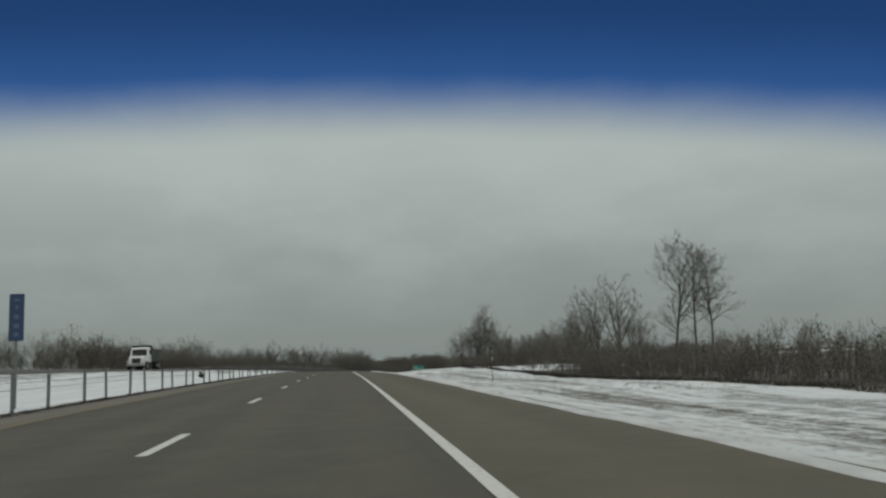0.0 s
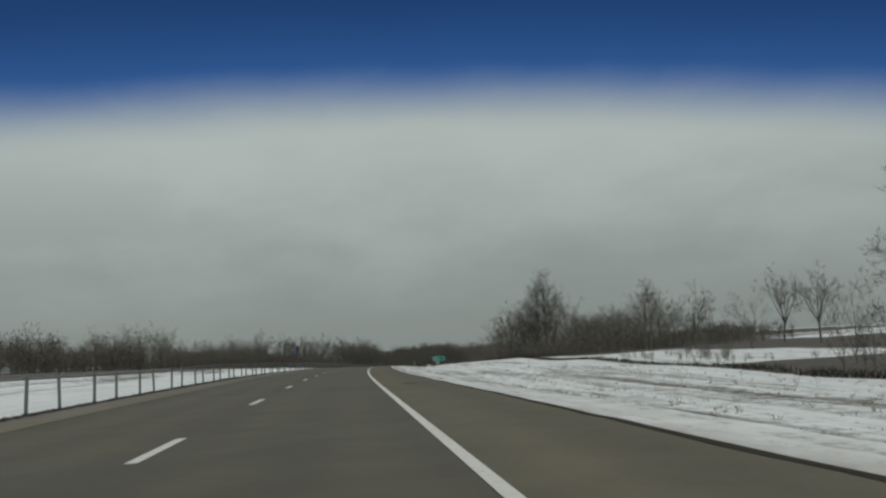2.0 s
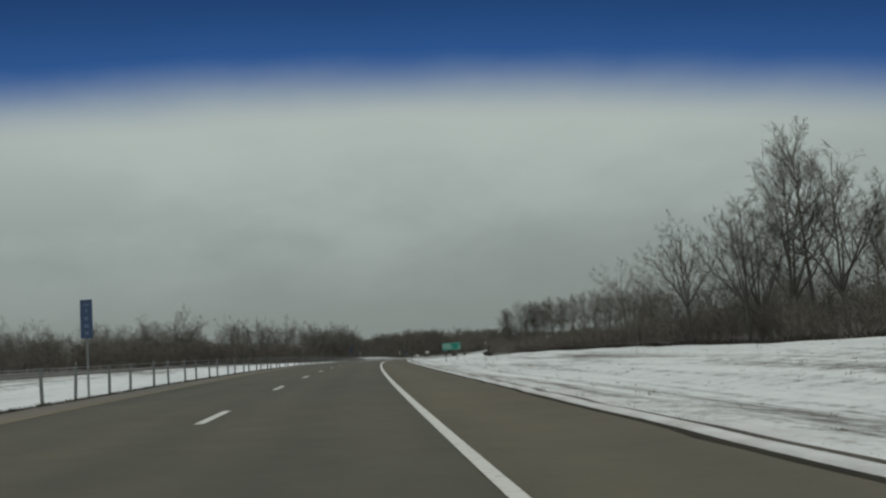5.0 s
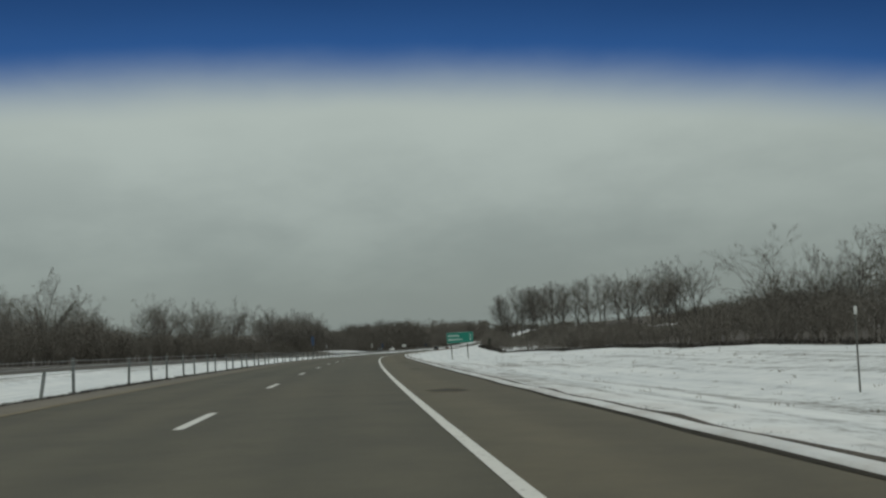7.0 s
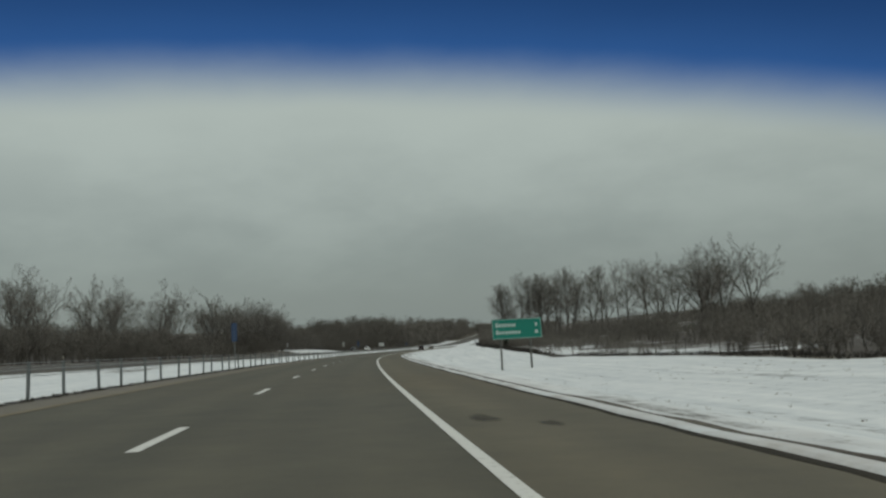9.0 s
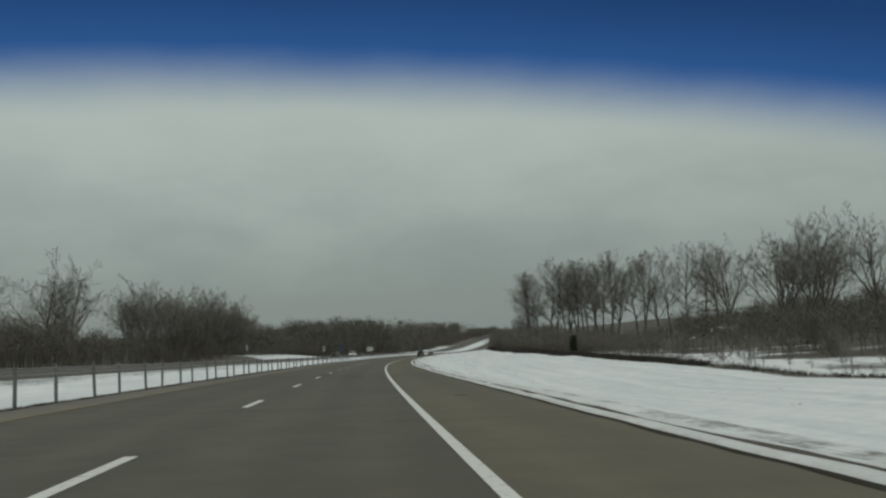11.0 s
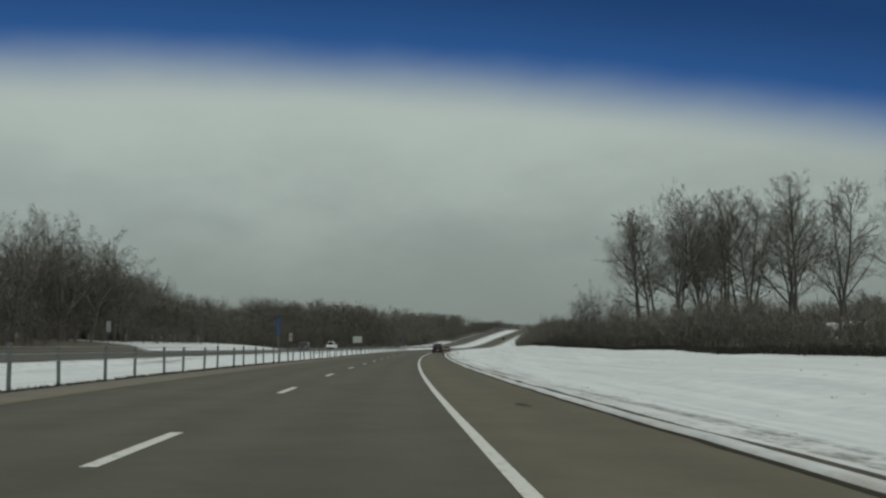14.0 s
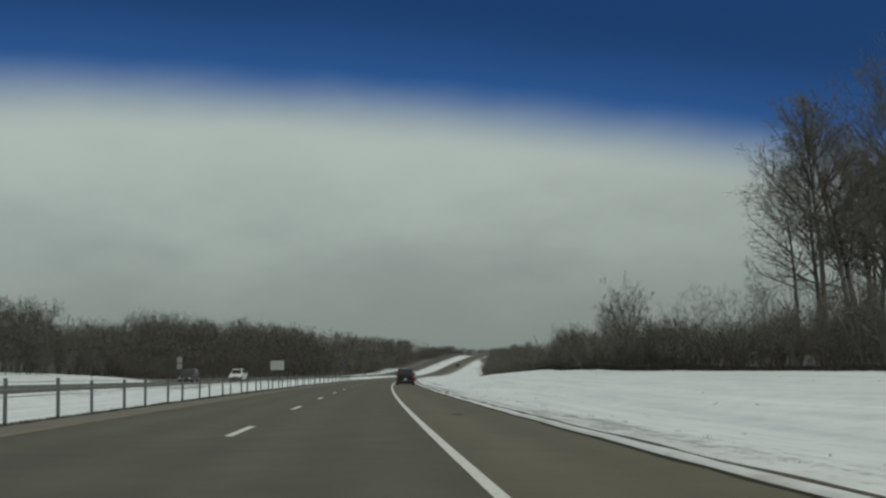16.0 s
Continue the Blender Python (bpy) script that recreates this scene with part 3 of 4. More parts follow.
def guide_sign(s, lat):
    w, h, foot, bottom = 4.2, 1.66, land(s, lat), 1.3
    m = Matrix.Translation(spot(s, lat, foot)) @ pose(0, 0, 0, 0, 0, -math.degrees(heading(s)) + 3)
    sign = thing("guide_sign", "green highway distance sign on two steel posts in the snow", "road sign", m=m)
    z = bottom - foot
    panel = part("panel", sign_panel(w, h), M_GREEN, sign, "green reflective panel", Matrix.Translation((0, 0, z)))
    part("border", border(w, h), M_LETTER, panel, "thin white border")
    rnd = random.Random(3)
    for zz, word, num in ((h * 0.68, (7, 0.30), 0.2), (h * 0.32, (8, 0.28), 0.26)):
        x = -w / 2 + 0.3
        items = []
        for k in range(word[0]):
            lw = rnd.uniform(0.16, 0.24)
            items.append((x + lw / 2, zz + (0.04 if k == 0 else 0), lw, word[1] + (0.08 if k == 0 else -0.03)))
            x += lw + 0.06
        part("lettering", bars(items), M_LETTER, panel, "white lettering, not legible")
        part("lettering", bars([(w / 2 - 0.45, zz, num, 0.3)]), M_LETTER, panel, "white numeral, not legible")
    for x in (-1.4, 1.12):
        bm = bmesh.new()
        box(bm, x, 0.13, (z + h - 0.1) / 2 - 0.2, 0.15, 0.012, z + h + 0.3)
        for dy in (-0.085, 0.085):
            box(bm, x, 0.13 + dy, (z + h - 0.1) / 2 - 0.2, 0.13, 0.012, z + h + 0.3)
        part("post", bm, M_WOODPOST, sign, "weathered steel post")
    for zz in (0.35, 1.4):
        bm = bmesh.new()
        box(bm, 0, 0.042, z + zz, w - 0.2, 0.02, 0.07)
        part("stiffener", bm, M_ALU, sign)
    return sign


guide_sign(352, 12.85)


def reference_marker(s, lat):
    m = Matrix.Translation(on_land(s, lat)) @ pose(0, 0, 0, 0, 0, -math.degrees(heading(s)) + 4)
    sign = thing("reference_marker", "tall narrow blue location marker sign on a thin post in median", "road sign", "blue markers along the median", m=m)
    z = 1.95 + deck(s, -9) - land(s, lat)
    panel = part("panel", sign_panel(0.42, 1.4, 0.04, 0.006), M_BLUE, sign, "blue reflective panel", Matrix.Translation((0, 0, z)))
    part("lettering", bars([(0, 1.22, 0.18, 0.07), (0, 1.0, 0.08, 0.12), (0, 0.72, 0.14, 0.13), (0, 0.45, 0.15, 0.13), (0, 0.2, 0.13, 0.12)]), M_FADED, panel, "faded marks, not legible")
    bm = bmesh.new()
    box(bm, 0, 0.03, (z + 1.3) / 2 - 0.15, 0.07, 0.006, z + 1.3 + 0.3)
    for sx in (-1, 1):
        box(bm, sx * 0.032, 0.045, (z + 1.3) / 2 - 0.15, 0.006, 0.03, z + 1.3 + 0.3)
    part("post", bm, M_STEEL, sign)


for i in range(5):
    reference_marker(26.5 + 160.5 * i, -9.62)


def median_sign(s, lat):
    m = Matrix.Translation(on_land(s, lat)) @ pose(0, 0, 0, 0, 0, -math.degrees(heading(s)))
    sign = thing("median_sign", "pale rectangular sign panel on two thin posts beside the barrier", "road sign", m=m)
    z = 2.3 - land(s, lat)
    part("panel", sign_panel(2.2, 1.5, 0.08), M_DULLPANEL, sign, "pale panel", Matrix.Translation((0, 0, z)))
    for x in (-0.8, 0.8):
        bm = bmesh.new()
        box(bm, x, 0.08, z / 2 + 0.8, 0.09, 0.09, z + 2.0)
        part("post", bm, M_WOODPOST, sign)


median_sign(648, -18.3)


def stake(s, lat, h):
    st = thing("marker_stake", "thin dark delineator stake standing in roadside snow", "stake", "stakes along the verge", m=Matrix.Translation(on_land(s, lat)) @ pose(0, 0, 0, 0, 2, 0))
    bm = bmesh.new()
    rod(bm, (0, 0, -0.25), (0, 0, h), 0.022, 0.018, 7)
    part("rod", bm, M_WOODPOST, st)
    bm = bmesh.new()
    box(bm, 0, -0.02, h - 0.1, 0.08, 0.012, 0.18, bevel=0.004)
    part("reflector", bm, M_PLATE, st, "small pale reflector")


stake(236, 11.0, 1.9)
stake(67.8, 11.8, 2.0)


# ---- dark stains on the shoulder, sunk patches ----
def stain(s, lat, ln, wd, seed):
    rnd = random.Random(seed)
    n = 14
    verts = [spot(s, lat, deck(s, lat) + 0.005)]
    for k in range(n):
        a = 2 * math.pi * k / n
        r = rnd.uniform(0.7, 1.05)
        ds, dl = math.cos(a) * ln / 2 * r, math.sin(a) * wd / 2 * r
        verts.append(spot(s + ds, lat + dl, deck(s + ds, lat + dl) + 0.005))
    me = mesh_of("stain", verts, [(0, k + 1, (k + 1) % n + 1) for k in range(n)], M_STAIN)
    me.attributes.new("fade", "FLOAT", "POINT").data.foreach_set("value", np.array([1.0] + [0.0] * n, dtype=np.float32))
    tagged(new("stain", me), "dark oily stain on the outer shoulder asphalt", "stain", kind="structure")


for i, (s, la, ln, wd) in enumerate(((275.2, 2.6, 1.6, 1.0), (293.0, 2.6, 1.0, 0.35), (294.2, 1.85, 1.6, 0.5), (404.6, 2.6, 1.5, 0.6), (459.3, 2.7, 1.4, 0.4),
                                     (257.7, 2.5, 1.2, 0.6), (238.0, 2.1, 2.0, 1.2), (96, 2.4, 2.2, 0.8), (62, 2.6, 0.7, 0.3), (430, 2.3, 1.8, 0.5), (422.1, 2.3, 0.3, 1.3), (422.8, 2.2, 0.35, 1.5), (423.6, 2.15, 0.25, 1.5), (203.1, 2.3, 0.25, 1.4), (202.4, 2.2, 0.2, 1.2), (367.5, 2.57, 0.5, 0.5), (531, 2.4, 1.4, 0.5))):
    stain(s, la, ln * 1.15, wd * 1.15, i)


# ---- bare winter trees ----
class Sticks:
    """Collects tapered sticks for one mesh."""

    def __init__(self):
        self.v, self.f, self.limbs = [], [], 0

    def add(self, pts, radii, n=3):
        base_i = len(self.v)
        tip = radii[-1] <= 0
        last = len(pts) - 1
        for k, (p, r) in enumerate(zip(pts, radii)):
            if tip and k == last:
                self.v.append(p)
                continue
            d = (pts[min(k + 1, len(pts) - 1)] - pts[max(k - 1, 0)]).normalized()
            u = d.orthogonal().normalized()
            w = d.cross(u)
            for j in range(n):
                a = 2 * math.pi * j / n
                self.v.append(p + (u * math.cos(a) + w * math.sin(a)) * r)
        for k in range(len(pts) - 1):
            for j in range(n):
                q = (j + 1) % n
                a, b, c = base_i + k * n + j, base_i + k * n + q, base_i + (k + 1) * n
                if tip and k == last - 1:
                    self.f.append((a, b, c))
                else:
                    self.f.append((a, b, c + q))
                    self.f.append((a, c + q, c + j))

    def mesh(self, name, mat, smooth=False):
        return mesh_of(name, self.v, self.f, mat, smooth)


def wander(rnd, a, d, length, n, bend, up):
    pts, d = [a], d.normalized()
    for _ in range(n):
        d = (d + Vector((rnd.gauss(0, bend), rnd.gauss(0, bend), rnd.gauss(0, bend) + up))).normalized()
        pts.append(pts[-1] + d * (length / n))
    return pts


def side_way(rnd, d, angle):
    u = d.orthogonal().normalized()
    u = Matrix.Rotation(rnd.uniform(0, 2 * math.pi), 3, d.normalized()) @ u
    return (d.normalized() * math.cos(angle) + u * math.sin(angle)).normalized()


def blade(st, rnd, a, way, half):
    """One fine twig, a sliver that ends in a point."""
    u = way.orthogonal().normalized()
    u = Matrix.Rotation(rnd.uniform(0, 6.283), 3, way.normalized()) @ u
    k = len(st.v)
    st.v += [a - u * half, a + u * half, a + way]
    st.f.append((k, k + 1, k + 2))


def scaled(pair, height):
    """Stretches a tree to its full height."""
    tall = max(v.z for v in pair[1].v)
    for st in pair:
        st.v = [v * (height / tall) for v in st.v]
    return pair


def tree_meshes(height, *args):
    trunk, crown = scaled(args[0], height)
    me = crown.mesh("crown", M_BARK)
    me.materials.append(M_TWIG)
    me.polygons.foreach_set("material_index", [0] * crown.limbs + [1] * (len(crown.f) - crown.limbs))
    return trunk.mesh("trunk", M_BARK, True), me


def limb(wood, twig, rnd, a, d, length, r, level, kids, thin, bend=0.07, up=0.05):
    """A limb with side limbs down to level 0, whose limbs bear twigs. kids: side limbs at each level."""
    pts = wander(rnd, a, d, length, 1 + level, bend, up)
    n = len(pts) - 1
    wood.add(pts, [max(r * (1 - 0.8 * k / n), thin * 0.8) for k in range(n)] + [0], 5 if r > 0.09 else 3)
    for j in range(kids[level]):
        k = (0.12 if level == 0 else 0.22) + (0.86 if level == 0 else 0.76) * (j + rnd.random()) / kids[level]
        i = min(int(k * n), n - 1)
        at, way = pts[i].lerp(pts[i + 1], k * n - i), pts[i + 1] - pts[i]
        if level == 0:
            blade(twig, rnd, at, (side_way(rnd, way, radians(rnd.uniform(15, 55))) + Vector((0, 0, 0.15))).normalized() * rnd.uniform(0.45, 1.0) * max(0.75, length * 0.8), thin)
        else:
            limb(wood, twig, rnd, at, side_way(rnd, way, radians(rnd.uniform(26, 52))), length * rnd.uniform(0.42, 0.6) * (1.1 - 0.55 * k), r * 0.5 * (1.1 - 0.5 * k), level - 1, kids, thin, bend, up)


def grown(wood, twig, trunk):
    wood.limbs = len(wood.f)
    wood.f += [tuple(k + len(wood.v) for k in f) for f in twig.f]
    wood.v += twig.v
    return trunk, wood


def tall_tree(seed):
    """A straight stem that runs far up, with rising limbs."""
    r = random.Random(seed)
    trunk, wood, twig = Sticks(), Sticks(), Sticks()
    stem = wander(r, Vector((0, 0, -0.3)), Vector((r.gauss(0, 0.022), r.gauss(0, 0.022), 1)), r.uniform(16, 18), 9, 0.035, 0.03)
    trunk.add(stem, [0.25 - 0.215 * k / 9 for k in range(10)], 7)
    low, reach = r.uniform(0.30, 0.44), r.uniform(5.2, 6.8)
    count = r.randrange(22, 29)
    for j in range(count):
        k = low + (0.99 - low) * (j + r.random()) / count
        i = min(int(k * 9), 8)
        q = (k - low) / (1 - low)
        size = reach * (0.62 + 0.38 * math.sin(math.pi * min(1, q * 1.15 + 0.12))) * r.uniform(0.7, 1.15)
        limb(wood, twig, r, stem[i].lerp(stem[i + 1], k * 9 - i), side_way(r, Vector((0, 0, 1)), radians(62 - 36 * q + r.uniform(-9, 9))), size, 0.075 * (1.15 - 0.6 * q), 2, (6, 5, 6), 0.009)
    for _ in range(3):
        limb(wood, twig, r, stem[2].lerp(stem[3], r.random()), side_way(r, Vector((0, 0, 1)), radians(70)), 2.0, 0.03, 1, (7, 4), 0.0085)
    return grown(wood, twig, trunk)


def forked_tree(seed, fork, boles, high, kids, thin, stout):
    """A stem that forks low into several rising boles and makes a broad rounded crown."""
    r = random.Random(seed)
    trunk, wood, twig = Sticks(), Sticks(), Sticks()
    stem = wander(r, Vector((0, 0, -0.3)), Vector((r.gauss(0, 0.05), r.gauss(0, 0.05), 1)), fork + 0.3, 3, 0.04, 0.02)
    trunk.add(stem, [stout, stout * 0.85, stout * 0.8, stout * 0.66], 7)
    for j in range(boles):
        turn_by = 6.283 * (j + r.uniform(-0.3, 0.3)) / max(1, boles - 1)
        lean = r.uniform(0.03, 0.15) if j == 0 else r.uniform(0.34, 0.85)
        way = Vector((math.cos(turn_by) * lean, math.sin(turn_by) * lean, 1))
        limb(wood, twig, r, stem[2].lerp(stem[3], 1 if j == 0 else r.uniform(0.1, 1)), way, (high - fork) * (1.0 if j == 0 else 1.04 - 0.22 * lean) * r.uniform(0.88, 1.0), stout * r.uniform(0.42, 0.58), 3, kids, thin, 0.085, 0.05)
    return grown(wood, twig, trunk)


def oak_tree(seed):
    r = random.Random(seed)
    return forked_tree(seed, r.uniform(3.0, 4.8), 6, 14.5, (10, 3, 4, 7), 0.0092, 0.24)


def small_tree(seed):
    return forked_tree(seed, 0.9, 5, 9.0, (6, 3, 4, 6), 0.0065, 0.1)


KINDS = {
    "tall": [tree_meshes(22, tall_tree(i)) for i in range(6)],
    "oak": [tree_meshes(15, oak_tree(20 + i)) for i in range(6)],
    "small": [tree_meshes(9, small_tree(40 + i)) for i in range(5)],
}
TREE_NOTE = {"tall": "tall slender leafless tree, grey bark,", "oak": "broad-crowned leafless tree", "small": "small bare twiggy tree"}


def tree(kind, s, lat, height, where, seed):
    rnd = random.Random(seed)
    tr, cr = KINDS[kind][seed % len(KINDS[kind])]
    size = height / {"tall": 22, "oak": 15, "small": 9}[kind]
    m = Matrix.Translation(on_land(s, lat)) @ pose(0, 0, 0, rnd.uniform(-2, 2), rnd.uniform(-2, 2), rnd.uniform(0, 360)) @ Matrix.Diagonal((size, size, size, 1))
    ob = thing("tree", TREE_NOTE[kind] + " " + where, "tree", "bare roadside trees", m=m)
    part("trunk", tr, None, ob)
    part("crown", cr, None, ob)


# clumps that stand clear beside the outer verge
CLEAR = [("tall", 89.2, 35.7, 16.4), ("tall", 88, 37.6, 14.6), ("tall", 88, 39.6, 13.8), ("oak", 99, 30.0, 12.2), ("oak", 96.5, 31.9, 11.8), ("oak", 100.5, 28.6, 9.6), ("small", 102, 33.5, 7), ("small", 76, 27, 6.0), ("small", 95, 27, 5.5), ("small", 70, 29, 6),
         ("small", 110, 30, 6.0), ("tall", 212.5, 31.7, 16.2), ("tall", 213, 30.1, 14.6), ("oak", 211, 29.0, 13.6), ("oak", 210, 32.6, 13.2), ("oak", 219, 30.6, 12.0), ("oak", 216, 28.2, 11.5), ("oak", 222.5, 26.4, 11.6), ("oak", 207, 34.5, 11.0), ("oak", 172, 44, 9.5), ("oak", 186, 42, 10), ("small", 226, 27.0, 9.0), ("small", 218, 30, 9.0), ("small", 238, 25.4, 9.2), ("small", 241, 27.5, 9.6),
         ("small", 256, 27, 7.5), ("small", 272, 27, 8.0), ("small", 132, 29.5, 2.4), ("small", 150, 42, 7.0), ("oak", 160, 55, 10.5), ("oak", 176, 58, 11.5), ("small", 190, 46, 9), ("oak", 230, 48, 9), ("oak", 246, 52, 9.5), ("oak", 262, 50, 10), ("tall", 253, 60, 16.5), ("tall", 257, 63, 15)]
for i, (kd, s, la, h) in enumerate(CLEAR):
    tree(kd, s, la, h, "beyond the snowy verge", 100 + i)
rr = random.Random(21)
for i in range(12):
    s = 246 + i * 7.5 + rr.uniform(-3, 3)
    tree(rr.choice(("oak", "oak", "small")), s, rr.uniform(54, 70), rr.uniform(10.5, 13.0), "behind roadside brush", 200 + i)
# the tall wood: a close clump beside the verge, then a long row that runs away from the road
WOOD_EDGE = [(566, 31.9, 21.0, "tall"), (569, 33.2, 19.5, "tall"), (566, 34.0, 20.5, "tall"), (567, 35.1, 20.0, "tall"), (565, 37.4, 25.4, "tall"), (568, 42.2, 23.0, "tall"), (566, 44.9, 23.6, "tall"),
             (573, 40.0, 22.0, "tall"), (561, 47.0, 23.0, "tall"), (586, 47.4, 23.4, "tall"), (577, 45.0, 22.0, "oak"), (571, 49.5, 22.6, "tall"), (560, 52.5, 24.5, "tall"), (584, 53.0, 23.5, "tall"), (572, 56.0, 24.0, "oak"),
             (590, 50, 24, "tall"), (597, 54, 25, "tall"), (601, 47, 23, "tall"), (606, 58, 26, "tall"), (592, 57.5, 24.5, "tall"), (571, 30.4, 9.0, "small"), (575, 29.6, 8.0, "small")]
WOOD_ROW = [(592, 65.6, 25.6, "tall"), (568, 62.2, 24.6, "tall"), (609, 71, 28.0, "tall"), (594, 75.5, 28.0, "tall"), (571, 74, 26.5, "tall"), (582, 70, 21.0, "oak"), (564, 84, 28.0, "oak"), (575, 80, 24.0, "tall"),
            (517, 84, 26.5, "oak"), (575, 101, 30.0, "oak"), (590, 91, 27.0, "tall"), (548, 92, 28.0, "oak"), (531, 90, 27.0, "oak"), (502, 80, 23.5, "oak"), (503, 73, 21.0, "oak"), (540, 98, 29.0, "oak"), (556, 78, 25.0, "tall"), (520, 100, 28.0, "oak"),
            (633, 35.6, 14.8, "oak"), (634, 36.6, 13.6, "oak"), (637, 33.5, 10.5, "oak"), (612, 38, 10, "small"), (618, 41, 11, "small"), (650, 38, 10, "small")]
for i, (s, la, h, kd) in enumerate(WOOD_EDGE + WOOD_ROW):
    tree(kd, s, la, h, "at the edge of the wood", 300 + i)
for i in range(44):
    s = 218 + i * 8.6 + rr.uniform(-3, 3)
    h = 10.5 if s < 280 else 8.5 if s < 335 else (12 if s < 400 else 15 if s < 470 else (17 if s < 562 else 12))
    tree("oak", s, rr.uniform(-60, -45), h * rr.uniform(0.85, 1.15), "in the wood across the highway", 400 + i)


for i, (s, la, h) in enumerate(((497, -41.5, 14.0), (507, -43, 14.8), (517, -42, 14.4), (526, -41.5, 15.1), (535, -43, 15.5), (544, -42, 15.8), (552, -41.5, 15.3), (556, -46, 16.2), (548, -47, 15.8), (538, -47, 15.3), (529, -46.5, 14.8), (520, -47, 15.3), (511, -46.5, 14.8), (502, -47, 14.4), (559, -42.5, 13.5), (562, -41, 14), (566, -44, 14), (560, -45.5, 15.5), (571, -43.5, 13.2), (577, -45, 12), (568, -47, 14.2), (583, -47, 11), (553, -49, 16.5), (541, -50, 16))):
    tree("oak", s, la, h, "in the wood across the highway", 470 + i)


# ---- brush and far woods: nobody could count these ----
def baked(st):
    return np.array([tuple(v) for v in st.v], dtype=np.float32), np.array(st.f, dtype=np.int64)


def shrub_sticks(seed):
    """A many-stemmed bare shrub, one metre high."""
    rnd = random.Random(seed)
    st = Sticks()
    for _ in range(9):
        d = Vector((rnd.gauss(0, 0.36), rnd.gauss(0, 0.36), 1))
        pts = wander(rnd, Vector((rnd.gauss(0, 0.16), rnd.gauss(0, 0.16), -0.05)), d, rnd.uniform(0.55, 0.85), 2, 0.12, 0.0)
        st.add(pts, [0.010, 0.007, 0], 3)
        for _ in range(16):
            k = rnd.random()
            a = pts[0].lerp(pts[1], 0.4 + 0.6 * k) if rnd.random() < 0.4 else pts[1].lerp(pts[2], k)
            blade(st, rnd, a, side_way(rnd, pts[2] - pts[1], radians(rnd.uniform(15, 60))) * rnd.uniform(0.15, 0.34), 0.0065)
    tall = max(v.z for v in st.v)
    st.v = [v / tall for v in st.v]
    return st


def coarse_tree(seed):
    trunk, crown = scaled(forked_tree(seed, 3.0, 4, 14.5, (6, 2, 3, 5), 0.021, 0.2), 1.0)
    crown.f += [tuple(k + len(crown.v) for k in f) for f in trunk.f]
    crown.v += trunk.v
    return crown


SHRUBS = [baked(shrub_sticks(60 + i)) for i in range(2)]
COARSE = [baked(coarse_tree(80 + i)) for i in range(6)]


def fuzz_sticks(seed, count, thick, lobe_count=4):
    """A rounded twiggy crown of a few lobes on a short stem, one metre high."""
    rnd = random.Random(seed)
    st = Sticks()
    wide = rnd.uniform(0.24, 0.33)
    st.add([Vector((0, 0, -0.05)), Vector((rnd.gauss(0, 0.02), rnd.gauss(0, 0.02), 0.55))], [0.013, 0.007], 3)
    lobes = [(Vector((0, 0, 0.52)), wide, 0.46)]
    for _ in range(lobe_count):
        a, r = rnd.uniform(0, 6.283), rnd.uniform(0.13, 0.2)
        e = Vector((math.cos(a) * wide * 0.75, math.sin(a) * wide * 0.75, rnd.uniform(0.3, 0.8)))
        st.add([Vector((0, 0, rnd.uniform(0.1, 0.35))), e], [0.007, 0.004], 3)
        lobes.append((e, r, r * 1.1))
    for i in range(count):
        c, rw, rh = lobes[0] if i % 2 else lobes[1 + (i // 2) % lobe_count]
        d = Vector((rnd.gauss(0, 1), rnd.gauss(0, 1), rnd.gauss(0.2, 1))).normalized()
        k = rnd.random() ** 0.45
        tip = c + Vector((d.x * rw, d.y * rw, d.z * rh)) * k
        if tip.z < 0.02:
            continue
        w = (d + Vector((rnd.gauss(0, 0.45), rnd.gauss(0, 0.45), 0.45 + rnd.gauss(0, 0.35)))).normalized()
        ln = rnd.uniform(0.06, 0.13)
        blade(st, rnd, tip - w * ln, w * ln, thick)
    tall = max(v.z for v in st.v)
    st.v = [v / tall for v in st.v]
    return st


FUZZ = [baked(fuzz_sticks(120 + i, 290, 0.0045)) for i in range(10)]
FAR_FUZZ = [baked(fuzz_sticks(160 + i, 210, 0.0062)) for i in range(10)]
HILL_FUZZ = [baked(fuzz_sticks(200 + i, 480, 0.0034, 7)) for i in range(8)]
UNDER = [baked(fuzz_sticks(220 + i, 230, 0.0054, 6)) for i in range(8)]
HILL_S = [556, 610, 643, 668, 690, 717, 770, 810, 880, 990, 1100, 1200]
HILL_H = [13, 12, 9.6, 9.6, 11.5, 14.5, 14.5, 17, 18.5, 20, 17, 13]


